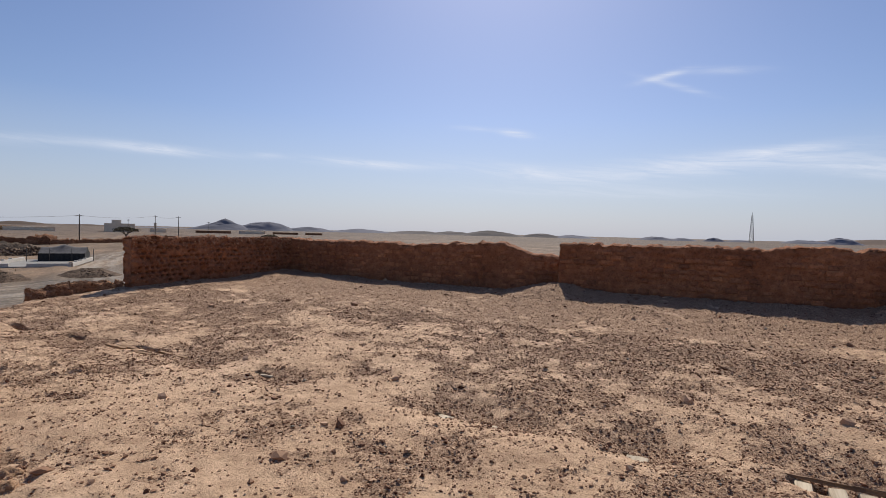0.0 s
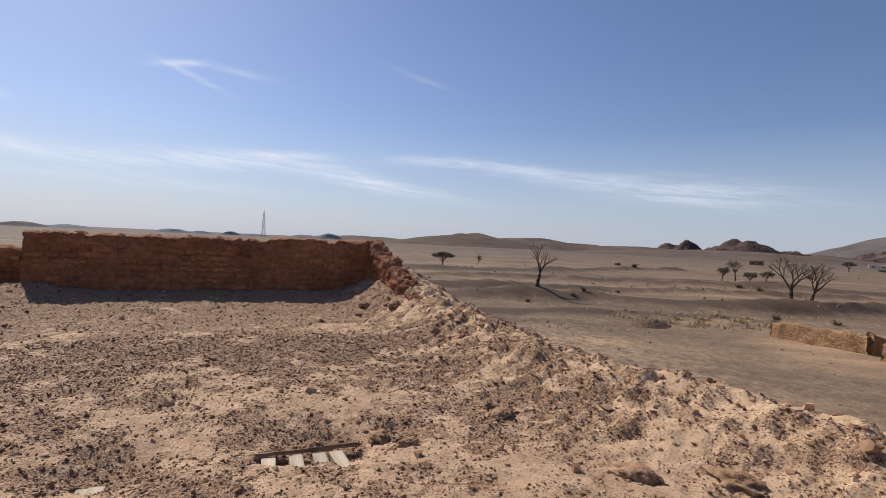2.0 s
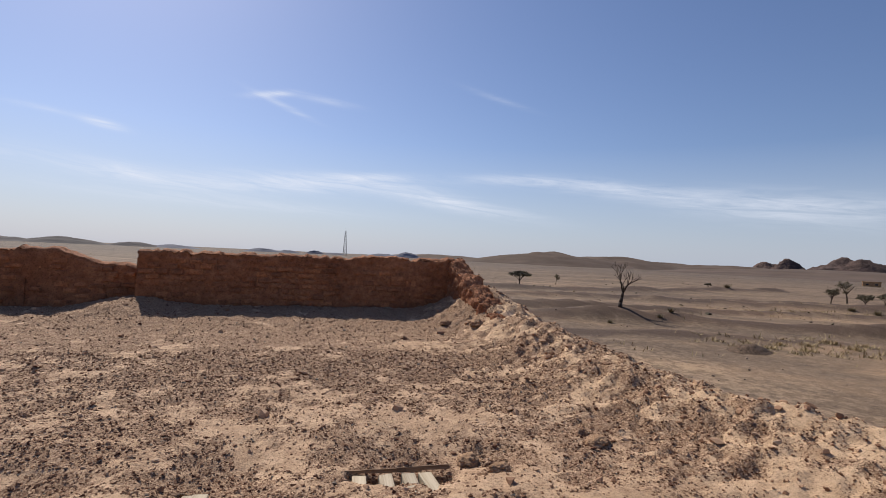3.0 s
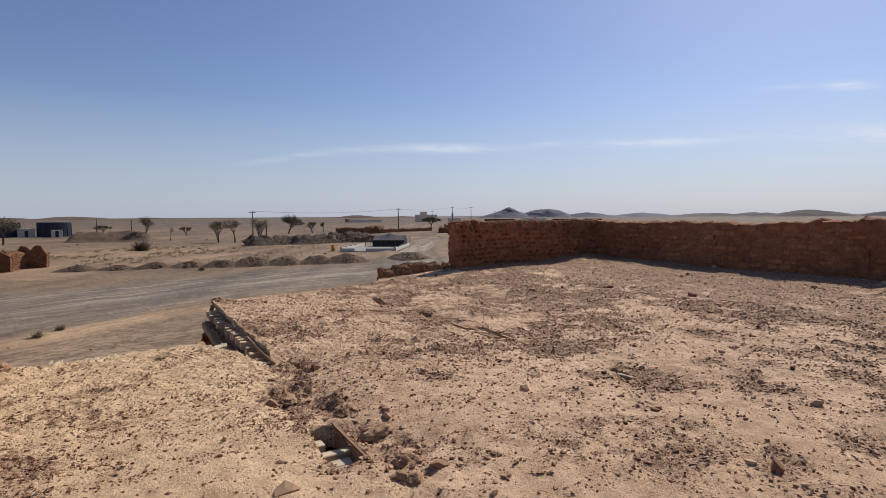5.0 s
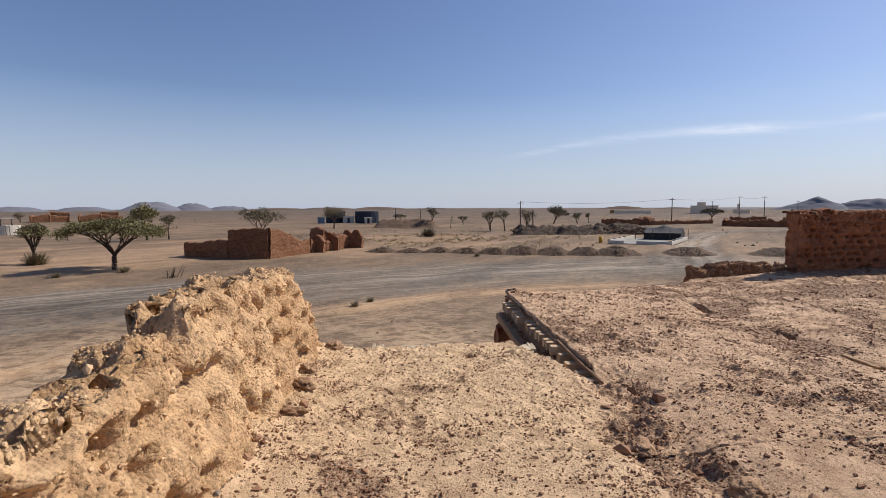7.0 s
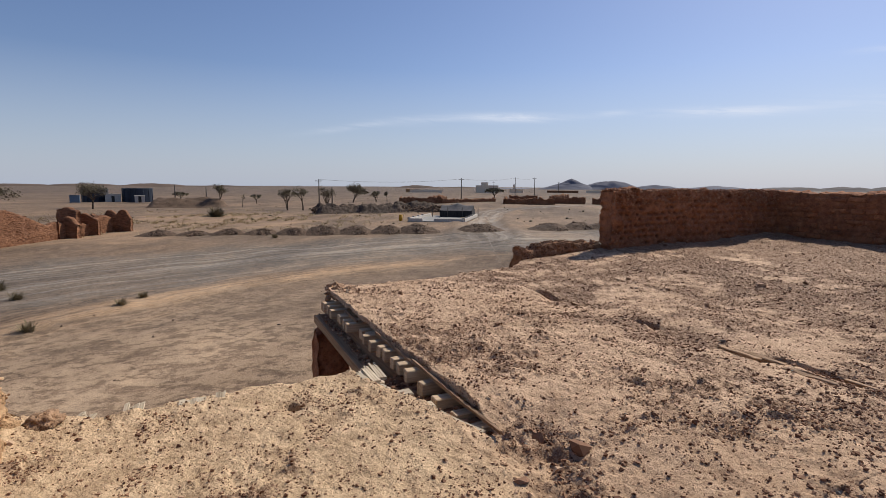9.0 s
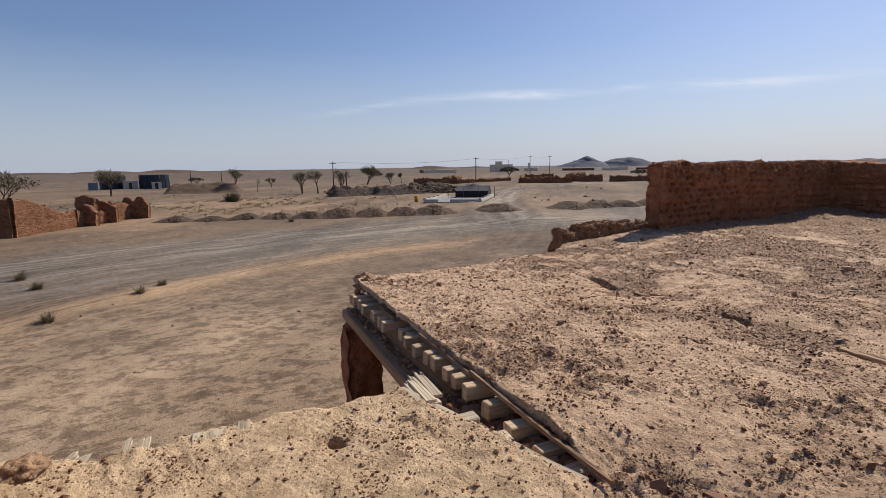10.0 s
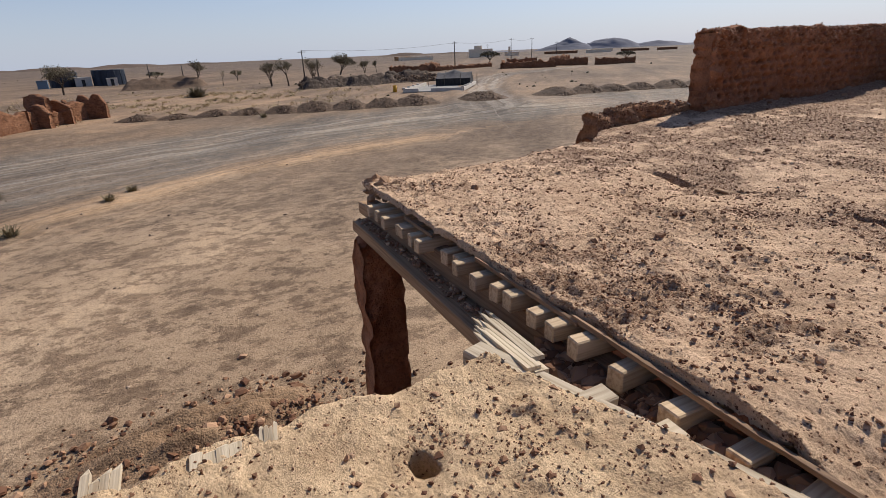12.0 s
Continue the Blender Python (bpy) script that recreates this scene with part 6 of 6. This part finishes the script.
tank(-193, -27.5, 3.4, 4.2, "round dark steel water tank behind a tree")
for x, y, sx, sy, sz, mat, label in ((-190, -22.5, 3.4, 4.0, 2.4, M_WHITE, "small white shed between the water tanks"), (-184, -15.0, 2.4, 2.6, 2.0, M_WHITE, "small white box shed before the tank"), (-186, -31.5, 2.0, 2.4, 2.2, M_BLUE, "blue container beside the tank")):
    root = empty("shed", label, "shed", pose(x, y, float(ground_z(x, y)) - 0.1, 0, 0, 6))
    place_box(root, "body", mat, 0, 0, 0, sx, sy, sz, 0, "", 0.05)
    place_box(root, "roof", mat, 0, 0, sz, sx + 0.2, sy + 0.2, 0.12)
    place_box(root, "door", M_GLASS_DARK, sx / 2 + 0.01, 0, 0.1, 0.05, 0.8, 1.8) if mat is not M_BLUE else None


def white_tank(x, y):
    root = empty("white_tank", "low white round water tank with a small canopy", "tank", pose(x, y, float(ground_z(x, y)) - 0.1, 0, 0, 40))
    bm = bmesh.new()
    bmesh.ops.create_cone(bm, cap_ends=True, segments=32, radius1=2.4, radius2=2.4, depth=2.0, matrix=Matrix.Translation((0, 0, 1.0)))
    part("shell", bm, M_WHITE, root, "white plastered shell")
    for dx, dy in ((-0.9, -0.9), (-0.9, 0.9), (0.9, -0.9), (0.9, 0.9)):
        bm = bmesh.new()
        tube(bm, (dx, dy, 2.0), (dx, dy, 3.4), 0.07, 0.07)
        part("canopy_post", bm, M_POLE, root)
    place_box(root, "canopy", M_WHITE, 0, 0, 3.4, 2.6, 2.6, 0.15)
    for side in (-0.3, 0.3):
        bm = bmesh.new()
        tube(bm, (4.0, side, 0.1), (2.2, side, 2.2), 0.06, 0.06)
        part("ladder_rail", bm, M_POLE, root)


white_tank(-114, -83)


def pole(x, y, h, label="grey utility pole carrying wires", arms=True):
    root = empty("utility_pole", label, "pole", pose(x, y, float(ground_z(x, y)) - 0.2, 0, 0, 60), "utility poles")
    bm = bmesh.new()
    tube(bm, (0, 0, 0), (0, 0, h), 0.2, 0.13, 8)
    part("post", bm, M_POLE, root)
    if arms:
        place_box(root, "cross_arm", M_POLE, 0, 0, h - 0.6, 2.2, 0.14, 0.16)


POLES = [(-163, 34, 7.5), (-181, 92, 8.5), (-270, 175, 11), (-246, 172, 10.5), (-330, 196, 9), (-340, 262, 9)]
for x, y, h in POLES:
    pole(x, y, h)
pole(-196, -5.9, 5.4, "plain grey post on the plain", False)
pole(-200, 3.5, 5.0, "plain grey post on the plain", False)
pole(-159, 37.0, 5.2, "shorter grey post beside the utility pole", False)
for (x0, y0, h0), (x1, y1, h1) in zip(POLES[:3], POLES[1:4]):
    bm = bmesh.new()
    a, b = Vector((x0, y0, GROUND + h0 - 0.4)), Vector((x1, y1, GROUND + h1 - 0.4))
    for k in range(12):
        s, t = k / 12, (k + 1) / 12
        tube(bm, a.lerp(b, s) - Vector((0, 0, 4 * s * (1 - s))), a.lerp(b, t) - Vector((0, 0, 4 * t * (1 - t))), 0.03, 0.03, 4)
    me = bpy.data.meshes.new("overhead_wire")
    bm.to_mesh(me)
    bm.free()
    me.materials.append(M_POLE)
    thing("overhead_wire", me, "dark overhead wire strung between poles", "wire", "overhead wires")


def house(name, x, y, sx, sy, sz, turn, mat, label, upper=None, windows=4):
    root = empty(name, label, "building", pose(x, y, float(ground_z(x, y)) - 0.3, 0, 0, turn), "far buildings")
    place_box(root, "wall", mat, 0, 0, 0, sx, sy, sz, 0, "", 0.06)
    place_box(root, "roof", mat, 0, 0, sz, sx + 0.3, sy + 0.3, 0.35, 0, "", 0.04)
    if upper:
        place_box(root, "upper_storey", mat, upper[0], 0, sz + 0.3, upper[1], sy * 0.7, upper[2], 0, "", 0.06)
    for k in range(windows):
        wx = -sx / 2 + sx * (k + 0.5) / windows
        place_box(root, "window", M_GLASS_DARK, wx, -sy / 2 - 0.02, sz * 0.4, sx / windows * 0.3, 0.12, sz * 0.3)


house("white_house", -391, 226, 19, 12, 6.2, 240, M_CREAM, "cream two-storey house far across the plain", (2, 6, 2.6), 5)
house("low_house", -400, 262, 12, 8, 3.2, 235, M_CREAM, "low pale house far across the plain", None, 3)
house("low_house", -372, 338, 14, 8, 3.0, 228, M_CREAM, "low pale building under the hill", None, 4)
house("low_house", -420, 170, 13, 9, 3.0, 250, M_RUIN_Y, "low tan building on the rise", None, 5)
house("desert_hut", 297, 223, 8, 6, 2.6, -50, M_RUIN_Y, "plain low hut on the open desert", None, 2)
house("desert_hut", 470, 250, 12, 6, 2.6, -60, M_CREAM, "pale hut far across the plain", None, 2)

for az, dist, wide, high, mat in ((141.9, 480, 27, 1.9, M_RUIN), (138.3, 480, 20, 2.4, M_CREAM), (134.9, 490, 22, 1.8, M_RUIN), (132.0, 490, 15, 1.8, M_RUIN), (156.6, 440, 27, 2.4, M_CREAM)):
    house("long_shed", dist * math.cos(radians(az)), dist * math.sin(radians(az)), wide, 7, high, az + 90, mat, "long low shed far across the plain", None, 6)
house("slim_tower", -378, 245, 1.6, 1.6, 7.0, 240, M_CREAM, "slim pale tower among far houses", None, 0)


def mast(x, y, h):
    root = empty("lattice_mast", "tall thin steel lattice radio mast", "mast", pose(x, y, float(ground_z(x, y)) - 0.5))
    r0, r1 = 4.2, 1.2
    corner = [(math.cos(radians(a)), math.sin(radians(a))) for a in (45, 135, 225, 315)]

    def at(c, z):
        r = r0 + (r1 - r0) * min(1, z / (h * 0.9))
        return (c[0] * r, c[1] * r, z)

    for c in corner:
        bm = bmesh.new()
        tube(bm, at(c, 0), at(c, h), 0.24, 0.2, 5)
        part("leg", bm, M_STEEL, root)
    levels = np.linspace(0, h, 13)
    for k in range(12):
        bm = bmesh.new()
        for i in range(4):
            a, b = corner[i], corner[(i + 1) % 4]
            tube(bm, at(a, levels[k]), at(b, levels[k + 1]), 0.13, 0.13, 4)
            tube(bm, at(b, levels[k]), at(a, levels[k + 1]), 0.13, 0.13, 4)
            tube(bm, at(a, levels[k + 1]), at(b, levels[k + 1]), 0.13, 0.13, 4)
        part("bracing", bm, M_STEEL, root)
    bm = bmesh.new()
    tube(bm, (0, 0, h), (0, 0, h + 5), 0.15, 0.1, 5)
    part("antenna", bm, M_STEEL, root)


mast(42, 868, 40)
pole(390, 1420, 22, "thin pole on the far hill", False)


# ---- worn bricks in the shaded parapet walls ----
def brick_mesh(length, high, seed):
    """A rounded, crooked mud brick along x, its face towards -y."""
    bm = box(length, 0.10, high, 0, 0.010, seed)
    bmesh.ops.bevel(bm, geom=list(bm.edges), offset=0.016, segments=1, affect="EDGES")
    me = bpy.data.meshes.new("brick")
    bm.to_mesh(me)
    bm.free()
    me.materials.append(M_BRICK)
    return me


BRICKS = [brick_mesh(0.19 + 0.035 * (k % 4), 0.082 + 0.008 * (k % 3), 700 + k) for k in range(10)]


def lay_bricks(wall, x0, x1, face, top, seed):
    """Courses of bricks half sunk in a wall's south face, with some fallen or worn flush."""
    rng = random.Random(seed)
    for course in range(10):
        z, x = 0.20 + 0.112 * course, x0 + 0.1 + 0.14 * (course % 2)
        while x < x1 - 0.12:
            if z < top(x) - 0.14 and rng.random() < 0.80:
                sink = rng.uniform(0.0, 0.034)
                part("brick", rng.choice(BRICKS), None, wall, local=pose(x + rng.uniform(-0.02, 0.02), face + 0.022 + sink, z + rng.uniform(-0.012, 0.012), 0, rng.uniform(-4, 4), rng.uniform(-3, 3)))
            x += rng.uniform(0.27, 0.33)


lay_bricks(bpy.data.objects["wall_north_east"], -3.1, 2.95, 11.62, lambda x: 1.33, 1)
lay_bricks(bpy.data.objects["wall_north"], -11.5, -5.2, 11.92, lambda x: 1.19, 2)
lay_bricks(bpy.data.objects["wall_north_dip"], -5.1, -3.2, 11.955, lambda x: 1.28 - 0.30 * float(smooth(x, -4.9, -3.3)), 3)
